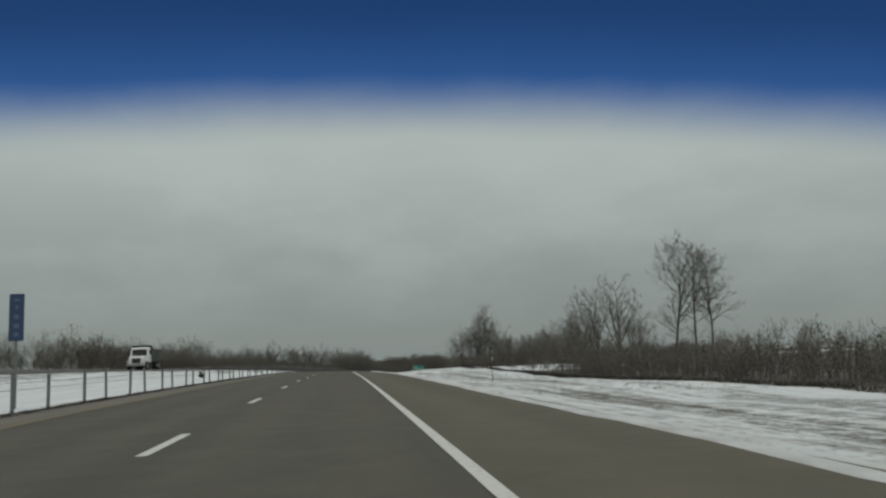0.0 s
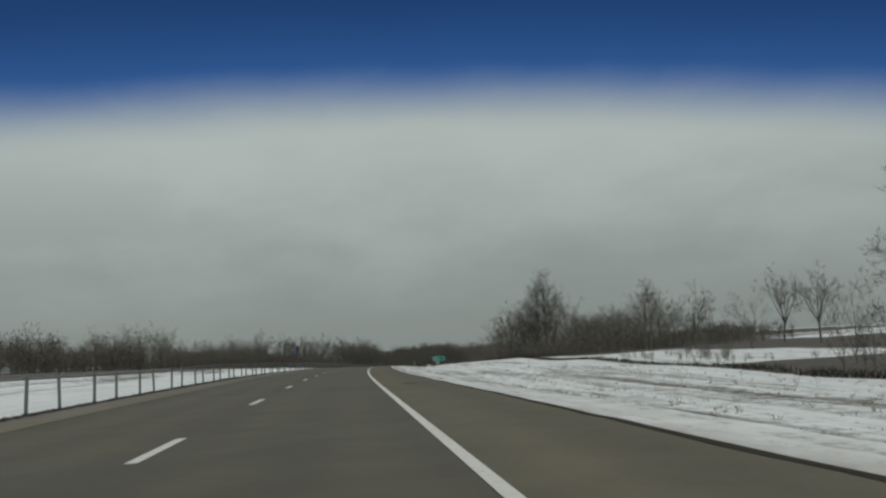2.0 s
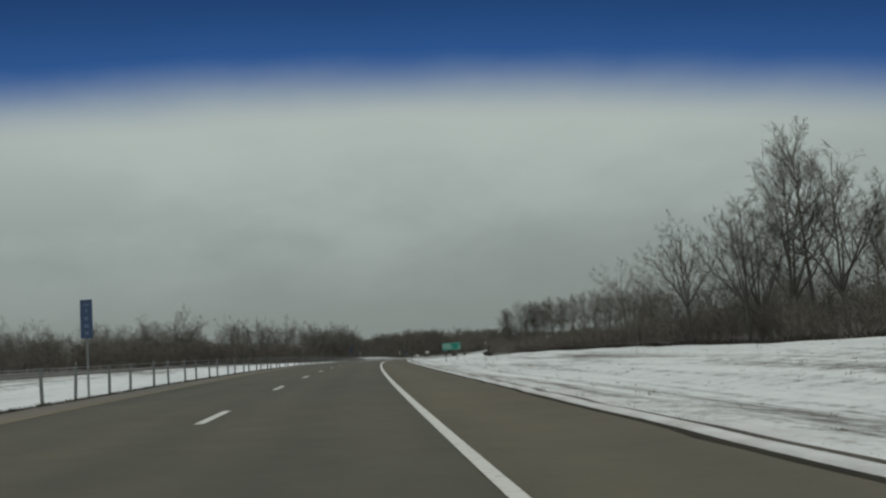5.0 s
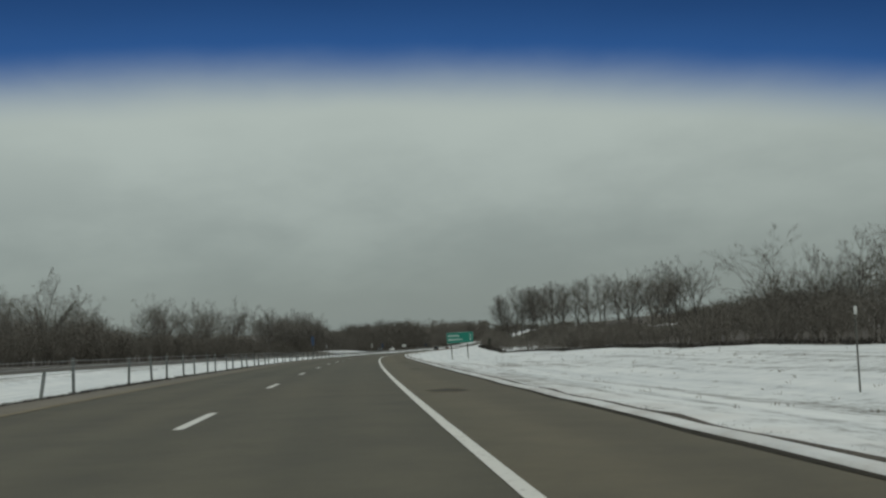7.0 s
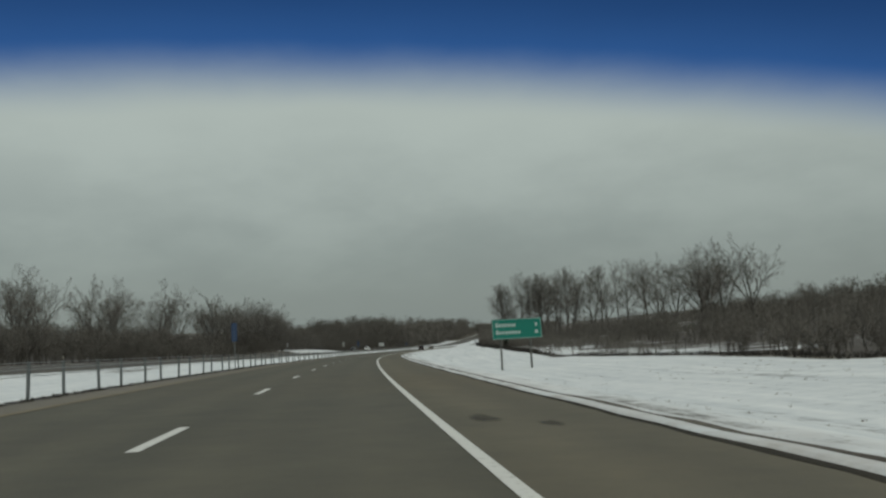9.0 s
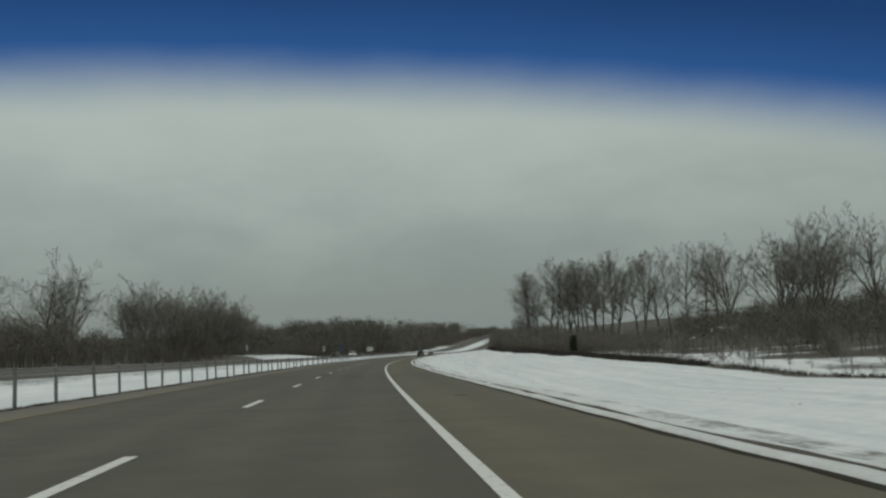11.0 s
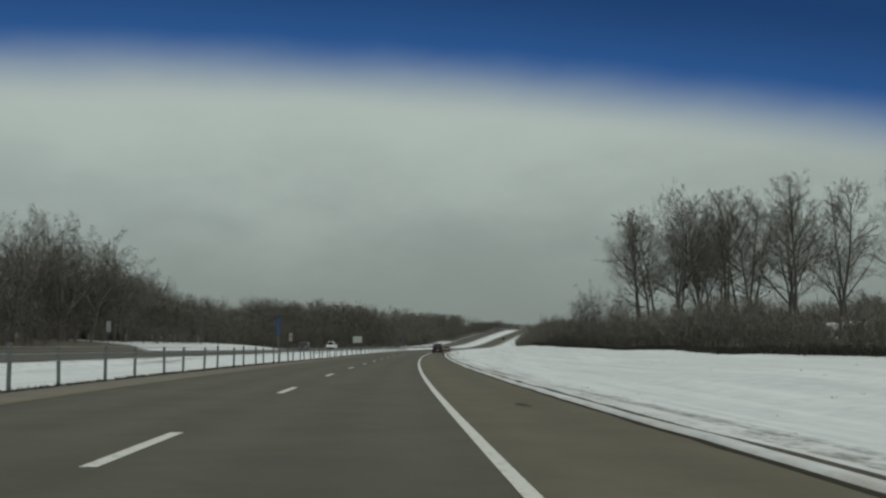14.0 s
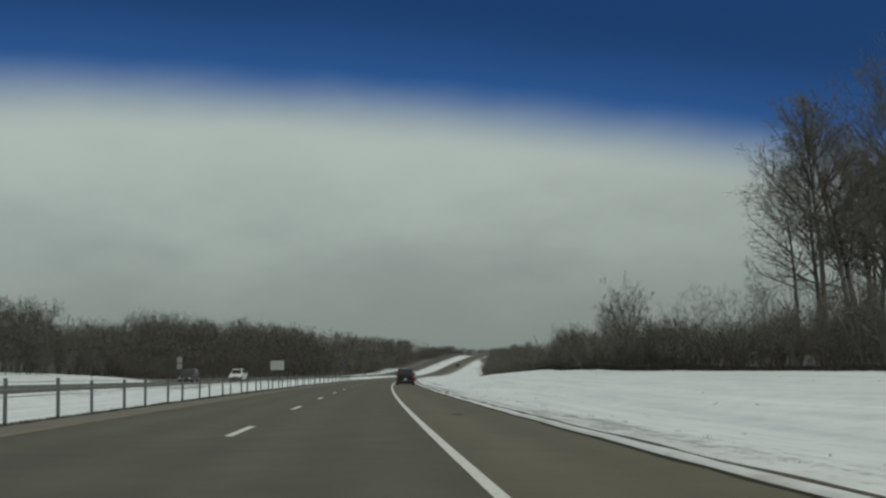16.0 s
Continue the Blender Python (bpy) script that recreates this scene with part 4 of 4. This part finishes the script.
def mass(name, label, category, kinds, zones, mat, seed, wide, tops=None):
    """Many small plants in one mesh. zones: s0, s1, lat0, lat1, lowest and greatest height, how many.
    With tops the heights are shares of the wood's height along the way."""
    rnd = random.Random(seed)
    vs, fs, off = [], [], 0
    for s0, s1, l0, l1, h0, h1, count in zones:
        for _ in range(count):
            s, la = rnd.uniform(s0, s1), rnd.uniform(l0, l1)
            wave = 1 + 0.28 * noise.noise(Vector((s * 0.06, la * 0.06, seed))) + 0.3 * noise.noise(Vector((s * 0.025, la * 0.03, seed + 9.0)))
            h = rnd.uniform(h0, h1) * wave
            if tops:
                h = rnd.uniform(h0, h1) * float(np.interp(s, *tops)) * (0.7 + 0.3 * wave)
            p = on_land(s, la, -min(0.1, 0.1 * h))
            v, f = kinds[rnd.randrange(len(kinds))]
            a = rnd.uniform(0, 6.283)
            c, q = math.cos(a), math.sin(a)
            w = h * wide * rnd.uniform(0.8, 1.2)
            vs.append(np.stack([(v[:, 0] * c - v[:, 1] * q) * w + p.x, (v[:, 0] * q + v[:, 1] * c) * w + p.y, v[:, 2] * h + p.z], 1))
            fs.append(f + off)
            off += len(v)
    va, fa = np.concatenate(vs), np.concatenate(fs)
    me = bpy.data.meshes.new(name)
    me.vertices.add(len(va))
    me.vertices.foreach_set("co", va.astype(np.float32).ravel())
    me.loops.add(fa.size)
    me.loops.foreach_set("vertex_index", fa.astype(np.int32).ravel())
    me.polygons.add(len(fa))
    me.polygons.foreach_set("loop_start", np.arange(0, fa.size, 3, dtype=np.int32))
    me.update(calc_edges=True)
    me.materials.append(mat)
    return tagged(new(name, me), label, category, kind="stuff")


mass("brush", "dense grey-brown leafless brush along the snowy verge", "brush", SHRUBS + FUZZ[:7],
     [(38, 104, 24.5, 32, 2, 4.2, 210), (118, 150, 26, 34, 0.5, 1.1, 40), (128, 135, 28.5, 31, 1.5, 2.2, 9), (140, 150, 27, 28.5, 0.9, 1.4, 8), (190, 275, 26, 34, 2, 4, 210), (275, 348, 24.6, 34, 2.0, 3.8, 170), (348, 428, 24.4, 27.5, 0.5, 1.3, 70), (375, 440, 27.5, 42, 1.4, 2.8, 90),
      (428, 445, 25, 33, 1.6, 2.8, 60), (445, 505, 25.2, 34, 2.4, 3.8, 200), (505, 590, 25.5, 33, 3.2, 5.4, 280), (590, 628, 24.5, 33, 3.3, 5.6, 140), (628, 665, 25, 33, 4.2, 6.6, 110), (665, 760, 25, 34, 4.0, 6.4, 160), (760, 920, 25, 34, 4.4, 7.0, 170)], M_BRUSH, 1, 0.8)
mass("brush", "dense brown undergrowth at the foot of the far wood", "brush", UNDER,
     [(105, 330, -62, -43, 3.5, 7.0, 190), (150, 420, -54, -41, 2.6, 5.4, 260), (285, 420, -46, -41, 3.5, 5.5, 110), (560, 760, -42, -38.5, 1.8, 3.6, 130), (420, 580, -50, -40, 3.5, 6.2, 310), (355, 560, 46, 95, 2.0, 4.2, 190), (398, 470, 36, 58, 3.8, 6.4, 140), (420, 545, -41, -36.5, 1.2, 3.2, 110), (185, 345, 33, 50, 2.2, 4.2, 190), (505, 600, 42, 56, 2, 4, 50), (476, 502, 60, 68, 3, 5, 36),
      (330, 500, -70, -55, 6.5, 8.5, 120), (335, 480, -50, -41.5, 4.2, 6.6, 110), (556, 640, 44, 72, 1.4, 2.8, 110)], M_BRUSH, 2, 0.95)
mass("far_wood", "far leafless brown woodland across the highway", "woodland", COARSE + HILL_FUZZ[:5],
     [(120, 345, -64, -46, 5, 7.5, 110), (190, 330, -70, -52, 6, 8, 60), (330, 420, -70, -52, 7, 10, 50), (420, 525, -68, -50, 6, 10, 75), (515, 565, -56, -46, 5, 8, 40)], M_BRUSH, 5, 1.0)
mass("far_wood", "fuzzy brown woods on the hill across the highway", "woodland", HILL_FUZZ,
     [(552, 700, -48, -40, 0.35, 0.75, 130), (552, 700, -62, -46, 0.8, 1.02, 150), (690, 900, -52, -40, 0.35, 0.7, 110), (690, 900, -66, -47, 0.78, 1.04, 150)], M_BRUSH, 9, 1.15, (HILL_S, HILL_H))
mass("far_wood", "distant fuzzy brown woods on the hill across the highway", "woodland", HILL_FUZZ[:3] + FAR_FUZZ,
     [(880, 1240, -48, -38, 0.4, 0.75, 110), (880, 1240, -64, -45, 0.78, 1.04, 140), (1180, 1320, -40, -30, 0.5, 0.75, 60), (960, 1060, -46, -40, 0.4, 0.6, 40), (1060, 1270, -44, -34.5, 0.45, 0.66, 70)], M_BRUSH, 7, 1.15, (HILL_S, HILL_H))
mass("far_wood", "far leafless brown woodland beyond the verge", "woodland", COARSE + FUZZ,
     [(225, 340, 46, 70, 6.5, 9.5, 60), (330, 460, 93, 115, 7, 11, 60), (440, 600, 104, 120, 7, 11, 110)], M_BRUSH, 6, 1.0)
mass("far_wood", "distant fuzzy brown woods beyond the snowy verge", "woodland", FAR_FUZZ,
     [(665, 940, 44, 80, 6, 10, 80), (640, 900, 128, 190, 9, 14, 170), (560, 700, 150, 200, 9, 13, 90), (935, 1060, 25, 55, 8.5, 12, 110), (1060, 1280, 15, 44, 7, 10.5, 115)], M_BRUSH, 8, 1.1)
mass("far_wood", "low distant brown scrub on the crest where the highway vanishes", "woodland", UNDER,
     [(1250, 1350, -60, 35, 4.5, 7.0, 190)], M_BRUSH, 11, 1.9)


# ---- dry grass that pokes through the snow ----
def tuft_sticks(seed):
    rnd = random.Random(seed)
    st = Sticks()
    for _ in range(4):
        a, lean = rnd.uniform(0, 6.283), rnd.uniform(0.1, 0.7)
        c = Vector((rnd.gauss(0, 0.3), rnd.gauss(0, 0.3), -0.2))
        st.add([c, c + Vector((math.cos(a) * lean, math.sin(a) * lean, 1.2))], [0.07, 0], 3)
    return st


TUFTS = [baked(tuft_sticks(140 + i)) for i in range(5)]
mass("dry_grass", "sparse dry grass tips poking through the verge snow", "grass", TUFTS,
     [(40, 140, 6, 22, 0.06, 0.15, 1300), (140, 330, 5, 22, 0.04, 0.12, 900), (330, 640, 4.9, 6.6, 0.03, 0.08, 1200), (330, 640, 6.6, 20, 0.04, 0.1, 150)], M_STRAW, 11, 1.6)
mass("dry_grass", "dark dry weeds along the foot of the brush", "grass", TUFTS,
     [(25, 120, 23.2, 25, 0.2, 0.45, 500), (120, 185, 23.6, 25, 0.15, 0.35, 350), (185, 405, 23.4, 25.0, 0.2, 0.45, 1300), (405, 655, 23.5, 24.5, 0.3, 0.62, 3200)], M_DARKGRASS, 12, 2.0)
mass("dry_grass", "dark dead grass along the foot of the cable barrier", "grass", TUFTS,
     [(-5, 330, -8.6, -7.98, 0.05, 0.11, 4200), (330, 700, -8.6, -7.98, 0.05, 0.11, 4200)], M_DARKGRASS, 13, 3.0)
mass("dry_grass", "dark dead grass in the rut beside the outer shoulder", "grass", TUFTS,
     [(130, 400, 4.3, 4.58, 0.025, 0.06, 3600), (400, 640, 4.28, 4.58, 0.025, 0.06, 4000)], M_DARKGRASS, 14, 4.0)


# ---- vehicles ----
def hull(profile, width, narrow, z0, z1, mat_bevel=0.05):
    """A body from its side outline (y, z), narrowing to narrow * width between z0 and z1."""
    bm = bmesh.new()
    rows = []
    for side in (-1, 1):
        row = []
        for y, z in profile:
            k = min(max((z - z0) / (z1 - z0), 0), 1)
            row.append(bm.verts.new((side * width / 2 * (1 - (1 - narrow) * k), y, z)))
        rows.append(row)
    n = len(profile)
    bm.faces.new(rows[0])
    bm.faces.new(list(reversed(rows[1])))
    for i in range(n):
        j = (i + 1) % n
        bm.faces.new((rows[0][j], rows[0][i], rows[1][i], rows[1][j]))
    bmesh.ops.recalc_face_normals(bm, faces=bm.faces)
    if mat_bevel:
        bmesh.ops.bevel(bm, geom=list(bm.edges), offset=mat_bevel, segments=2, affect="EDGES", profile=0.6)
    return bm


def wheel(parent, x, y, r, w):
    bm = bmesh.new()
    bmesh.ops.create_cone(bm, cap_ends=True, segments=20, radius1=r, radius2=r, depth=w, matrix=Matrix.Translation((x, y, r)) @ pose(0, 0, 0, 0, 90, 0))
    bmesh.ops.bevel(bm, geom=[e for e in bm.edges if len(e.link_faces) == 2 and e.calc_face_angle(0) > 1], offset=0.03, segments=2, affect="EDGES")
    wh = part("wheel", bm, M_TYRE, parent, "black rubber tyre")
    bm = bmesh.new()
    side = 1 if x > 0 else -1
    bmesh.ops.create_cone(bm, cap_ends=True, segments=16, radius1=r * 0.62, radius2=r * 0.5, depth=0.03, matrix=Matrix.Translation((x + side * (w / 2 + 0.01), y, r)) @ pose(0, 0, 0, 0, 90 * side, 0))
    part("rim", bm, M_RIM, wh, "grey metal rim")


def block(name, parent, mat, label, *boxes, bevel=0.015):
    bm = bmesh.new()
    for bx in boxes:
        box(bm, *bx, bevel=bevel)
    return part(name, bm, mat, parent, label)


def passenger_car(name, label, s, lat, surface, away, paint, tall, wide, long, bed=False):
    """A car; its front points to +y, turned away from the camera or towards it."""
    turn_deg = -math.degrees(heading(s)) + (0 if away else 180)
    m = Matrix.Translation(spot(s, lat, surface(s, lat))) @ pose(0, 0, 0, 0, 0, turn_deg)
    car = thing(name, label, "car", "vehicles on the highway", m=m)
    h, f, b = tall, long / 2, -long / 2
    belt = h * 0.58
    lower = [(b, 0.32), (b + 0.05, belt - 0.05), (b + 0.25, belt), (f - 1.25, belt), (f - 0.25, belt - 0.18), (f, belt - 0.4), (f, 0.32), (f - 0.2, 0.22), (b + 0.2, 0.22)]
    part("body", hull(lower, wide, 0.94, 0.6, belt), paint, car)
    if bed:
        cabin = [(-0.35, belt - 0.02), (-0.3, h - 0.06), (-0.1, h), (1.0, h), (1.15, h - 0.05), (f - 1.05, belt - 0.02)]
    else:
        cabin = [(b + 0.12, belt - 0.02), (b + 0.45, h - 0.08), (b + 0.75, h), (f - 2.3, h), (f - 2.1, h - 0.05), (f - 1.15, belt - 0.02)]
    part("cabin", hull(cabin, wide * 0.93, 0.80, belt, h), paint, car)
    y0, y1 = cabin[0][0], cabin[-1][0]
    zc, zt = (belt + h) / 2, h - belt
    slope = math.degrees(math.atan2(cabin[1][0] - y0, cabin[1][1] - belt))
    bm = bmesh.new()
    box(bm, 0, 0, 0, wide * 0.74, 0.02, zt * 0.72, pose(0, (y0 + cabin[1][0]) / 2 - 0.018, zc, -slope), 0.008)
    part("rear_window", bm, M_GLASS, car, "dark glass")
    slope = math.degrees(math.atan2(y1 - cabin[-2][0], h - belt))
    bm = bmesh.new()
    box(bm, 0, 0, 0, wide * 0.74, 0.02, zt * 0.95, pose(0, (y1 + cabin[-2][0]) / 2 + 0.02, zc, slope), 0.008)
    part("windscreen", bm, M_GLASS, car, "dark glass")
    for sx in (-1, 1):
        bm = bmesh.new()
        box(bm, 0, 0, 0, 0.02, (cabin[-2][0] - cabin[1][0]) * 0.92, zt * 0.6, pose(sx * wide * 0.93 / 2 * 0.905, (cabin[-2][0] + cabin[1][0]) / 2, zc, 0, -sx * 15), 0.006)
        part("side_window", bm, M_GLASS, car, "dark glass")
        block("tail_light", car, M_RED, "red lens", (sx * wide * 0.42, b + 0.03, belt - 0.18, 0.16, 0.08, 0.26))
        block("headlight", car, M_LAMP, "clear lens", (sx * wide * 0.36, f - 0.06, belt - 0.42, 0.34, 0.14, 0.14))
        block("mirror", car, paint, "", (sx * (wide / 2 + 0.08), y1 - 0.35, belt + 0.08, 0.18, 0.1, 0.13))
        for y in (b + 0.9, f - 0.85):
            wheel(car, sx * (wide / 2 - 0.12), y, 0.34, 0.22)
    block("rear_bumper", car, M_PLASTIC, "", (0, b - 0.02, 0.45, wide * 0.94, 0.14, 0.2))
    block("front_bumper", car, M_PLASTIC, "", (0, f + 0.01, 0.42, wide * 0.94, 0.12, 0.22))
    block("plate", car, M_PLATE, "pale plate, not legible", (0, b - 0.1, 0.68, 0.31, 0.02, 0.16), bevel=0.004)
    block("grille", car, M_PLASTIC, "", (0, f - 0.005, belt - 0.44, wide * 0.45, 0.06, 0.14))
    if bed:
        bm = bmesh.new()
        for sx in (-1, 1):
            box(bm, sx * (wide / 2 - 0.06), (b - 0.35) / 2 + 0.05, belt + 0.03, 0.1, -b - 0.45, 0.12, bevel=0.02)
        part("bed_rail", bm, paint, car)
    return car


LANE_MID = LINE_R - LANE / 2
passenger_car("suv", "dark grey sport utility vehicle driving ahead on the asphalt", 600, 2.5, deck, True, M_DARKCAR, 1.78, 1.92, 4.7)
passenger_car("sedan", "tan sedan ahead on the outer shoulder of the highway", 648, 3.3, deck, True, M_TAN, 1.48, 1.82, 4.7)
passenger_car("sedan", "dark sedan far ahead on the climbing highway", 1090, LANE_MID, deck, True, M_DARKCAR, 1.48, 1.82, 4.7)
passenger_car("pickup", "white pickup truck coming along the far carriageway", 646, -24.2, far_deck, False, M_WHITECAR, 1.9, 1.98, 5.5, True)
passenger_car("suv", "dark sport utility vehicle coming along the far carriageway", 628, -27.4, far_deck, False, M_DARKCAR, 1.75, 1.9, 4.7)


def dump_truck(s, lat):
    m = Matrix.Translation(spot(s, lat, far_deck(s, lat))) @ pose(0, 0, 0, 0, 0, -math.degrees(heading(s)) + 180)
    tk = thing("dump_truck", "white-cabbed dump truck with a dark bed on the far carriageway", "truck", "vehicles on the highway", m=m)
    block("chassis", tk, M_PLASTIC, "dark steel frame", (0, -0.6, 0.85, 0.9, 7.6, 0.28))
    hood = [(1.7, 0.95), (1.7, 1.75), (3.1, 1.62), (3.3, 1.45), (3.3, 0.75), (2.9, 0.7)]
    part("hood", hull(hood, 1.9, 0.9, 1.0, 1.75), M_WHITECAR, tk)
    cab = [(0.2, 0.95), (0.2, 2.65), (0.4, 2.8), (1.35, 2.8), (1.5, 2.65), (1.78, 1.7), (1.78, 0.95)]
    part("cab", hull(cab, 2.2, 0.92, 1.7, 2.8), M_WHITECAR, tk)
    bm = bmesh.new()
    box(bm, 0, 0, 0, 1.75, 0.02, 0.78, pose(0, 1.665, 2.18, 16), 0.008)
    part("windscreen", bm, M_GLASS, tk, "dark glass")
    for sx in (-1, 1):
        block("side_window", tk, M_GLASS, "dark glass", (sx * 1.045, 0.85, 2.2, 0.03, 0.8, 0.6))
        block("headlight", tk, M_LAMP, "clear lens", (sx * 0.78, 3.27, 1.05, 0.25, 0.08, 0.2))
        block("mirror", tk, M_PLASTIC, "", (sx * 1.3, 1.6, 2.15, 0.2, 0.06, 0.5))
        block("mudguard", tk, M_WHITECAR, "", (sx * 1.0, 2.45, 1.12, 0.4, 1.25, 0.1))
        for y in (2.45, -2.2, -3.5):
            wheel(tk, sx * 1.0, y, 0.5, 0.3 if y > 0 else 0.5)
    block("grille", tk, M_PLASTIC, "dark grille", (0, 3.31, 1.18, 1.0, 0.06, 0.6))
    block("bumper", tk, M_ALU, "steel bumper", (0, 3.42, 0.7, 2.2, 0.16, 0.28))
    bedp = [(-4.5, 1.2), (-4.6, 2.5), (-0.1, 2.7), (0.0, 2.95), (0.9, 3.05), (0.9, 3.0), (0.1, 2.85), (0.1, 1.2)]
    part("bed", hull(bedp, 2.4, 1.0, 1.2, 3.0, 0.02), M_GREYCAR, tk, "dark steel dump bed")
    for k in range(6):
        for sx in (-1, 1):
            block("bed_rib", tk, M_GREYCAR, "", (sx * 1.23, -4.2 + k * 0.8, 1.9, 0.08, 0.1, 1.3), bevel=0.01)


dump_truck(110, -24.9)


# ---- small things beside the road ----
def cedar(s, lat, h):
    ob = thing("cedar", "small dark narrow evergreen cedar at the verge's edge", "tree", m=Matrix.Translation(on_land(s, lat)))
    bm = bmesh.new()
    rod(bm, (0, 0, -0.2), (0, 0, h * 0.9), 0.06, 0.02, 7)
    part("trunk", bm, M_BARK, ob)
    rnd = random.Random(5)
    st = Sticks()
    for k in range(560):
        z = h * 0.9 * rnd.random() ** 0.85
        r = 0.27 * h * (1 - (z / h) ** 2.4) ** 0.6 * min(1, 0.7 + z / h * 1.5)
        a = rnd.uniform(0, 6.283)
        p = Vector((0, 0, z))
        q = p + Vector((math.cos(a) * r, math.sin(a) * r, r * rnd.uniform(0.4, 1.3))) * rnd.uniform(0.6, 1.15)
        st.add([p.lerp(q, 0.35), p.lerp(q, 0.75), q], [0.025, 0.05, 0.012], 4)
    part("foliage", st.mesh("foliage", M_CEDAR), None, ob)


cedar(455.5, 25.2, 2.6)


def house(s, lat, w, d, h, turn, tint):
    m = Matrix.Translation(on_land(s, lat)) @ pose(0, 0, 0, 0, 0, -math.degrees(heading(s)) + turn)
    ob = thing("house", "pale far-off house with snow on its roof beyond the brush", "house", "houses beyond the brush", m=m)
    block("wall", ob, tint, "pale boarded wall", (0, -d / 2, h / 2 - 0.3, w, 0.2, h + 0.6), bevel=0.01)
    block("wall", ob, tint, "", (0, d / 2, h / 2 - 0.3, w, 0.2, h + 0.6), bevel=0.01)
    for sx in (-1, 1):
        block("wall", ob, tint, "", (sx * (w / 2 - 0.1), 0, h / 2 - 0.3, 0.2, d - 0.21, h + 0.6), bevel=0.01)
        bm = bmesh.new()
        vs = [bm.verts.new((sx * (w / 2 - 0.12) + e, y, z)) for e in (-0.08, 0.08) for y, z in ((-d / 2, h), (d / 2, h), (0, h + d * 0.26))]
        for f in ((0, 1, 2), (5, 4, 3), (0, 3, 4, 1), (1, 4, 5, 2), (2, 5, 3, 0)):
            bm.faces.new([vs[q] for q in f])
        bmesh.ops.recalc_face_normals(bm, faces=bm.faces)
        part("gable", bm, tint, ob)
    rise = math.degrees(math.atan(0.52))
    for sy in (-1, 1):
        bm = bmesh.new()
        box(bm, 0, 0, 0, w + 0.7, d * 0.565 + 0.45, 0.22, pose(0, sy * (d / 4 + 0.18), h + d * 0.13 + 0.06, -sy * rise), 0.05)
        part("roof", bm, M_ROOFSNOW, ob, "snow-covered roof slope")
    block("door", ob, M_PLASTIC, "dark door", (-w * 0.3, -d / 2 - 0.11, 1.02, 0.95, 0.06, 2.04), bevel=0.01)
    for x in (-0.05, 0.2, 0.38):
        win = block("window", ob, M_SIGNWHITE, "white-framed window", (x * w, -d / 2 - 0.11, 1.55, 1.0, 0.06, 1.3), bevel=0.01)
        block("pane", win, M_GLASS, "", (x * w, -d / 2 - 0.15, 1.55, 0.8, 0.03, 1.1), bevel=0.004)


house(690, 113, 8.0, 6.0, 2.7, 12, M_PALEWALL)
house(704, 124, 8.0, 6.0, 2.7, -14, M_DULLPANEL)


def far_sign(s, lat):
    m = Matrix.Translation(on_land(s, lat)) @ pose(0, 0, 0, 0, 0, -math.degrees(heading(s)) - 6)
    ob = thing("roadside_sign", "two small pale panels on a post beside the far carriageway", "road sign", m=m)
    z0 = far_deck(s, FAR_OUT) - land(s, lat)
    for z, w in ((3.1 + z0, 0.9), (2.0 + z0, 0.9)):
        part("panel", sign_panel(w, 0.9, 0.05), M_DULLPANEL, ob, "pale panel", Matrix.Translation((0, 0, z)))
    bm = bmesh.new()
    box(bm, 0, 0.06, 2.1, 0.08, 0.05, 4.6)
    part("post", bm, M_STEEL, ob)


far_sign(655, -36)


def scrap(s, lat):
    """A torn strip of tyre tread standing in the snow."""
    ob = thing("tyre_scrap", "torn black tyre tread standing in the median snow", "debris", m=Matrix.Translation(on_land(s, lat, -0.05)))
    bm = bmesh.new()
    for k in range(9):
        a0, a1 = radians(-20 + k * 24), radians(-20 + (k + 1) * 24)
        mid = (a0 + a1) / 2
        box(bm, 0, 0, 0, 0.24, 0.05, 0.20, Matrix.Translation((0.08 * math.sin(k * 2.1), math.cos(mid) * 0.38, 0.42 + math.sin(mid) * 0.38)) @ pose(0, 0, 0, math.degrees(mid), 0, 0), 0.012)
    part("tread", bm, M_TYRE, ob)
    block("flap", ob, M_TYRE, "", (0.1, 0.2, 0.3, 0.5, 0.06, 0.22))


scrap(90, -14.5)


def slim_post(s, lat):
    m = Matrix.Translation(on_land(s, lat)) @ pose(0, 0, 0, 0, 1, -math.degrees(heading(s)) + 70)
    ob = thing("marker_post", "slim grey sign post turned edge-on beside the far carriageway", "sign post", m=m)
    z = far_deck(s, FAR_OUT) - land(s, lat)
    bm = bmesh.new()
    box(bm, 0, 0.03, (3.4 + z) / 2 - 0.15, 0.09, 0.05, 3.4 + z + 0.3)
    part("post", bm, M_STEEL, ob)
    part("panel", sign_panel(0.75, 1.2, 0.05, 0.01), M_ALU, ob, "dull metal panel", Matrix.Translation((0, 0, 2.2 + z)))


slim_post(540, -34.6)
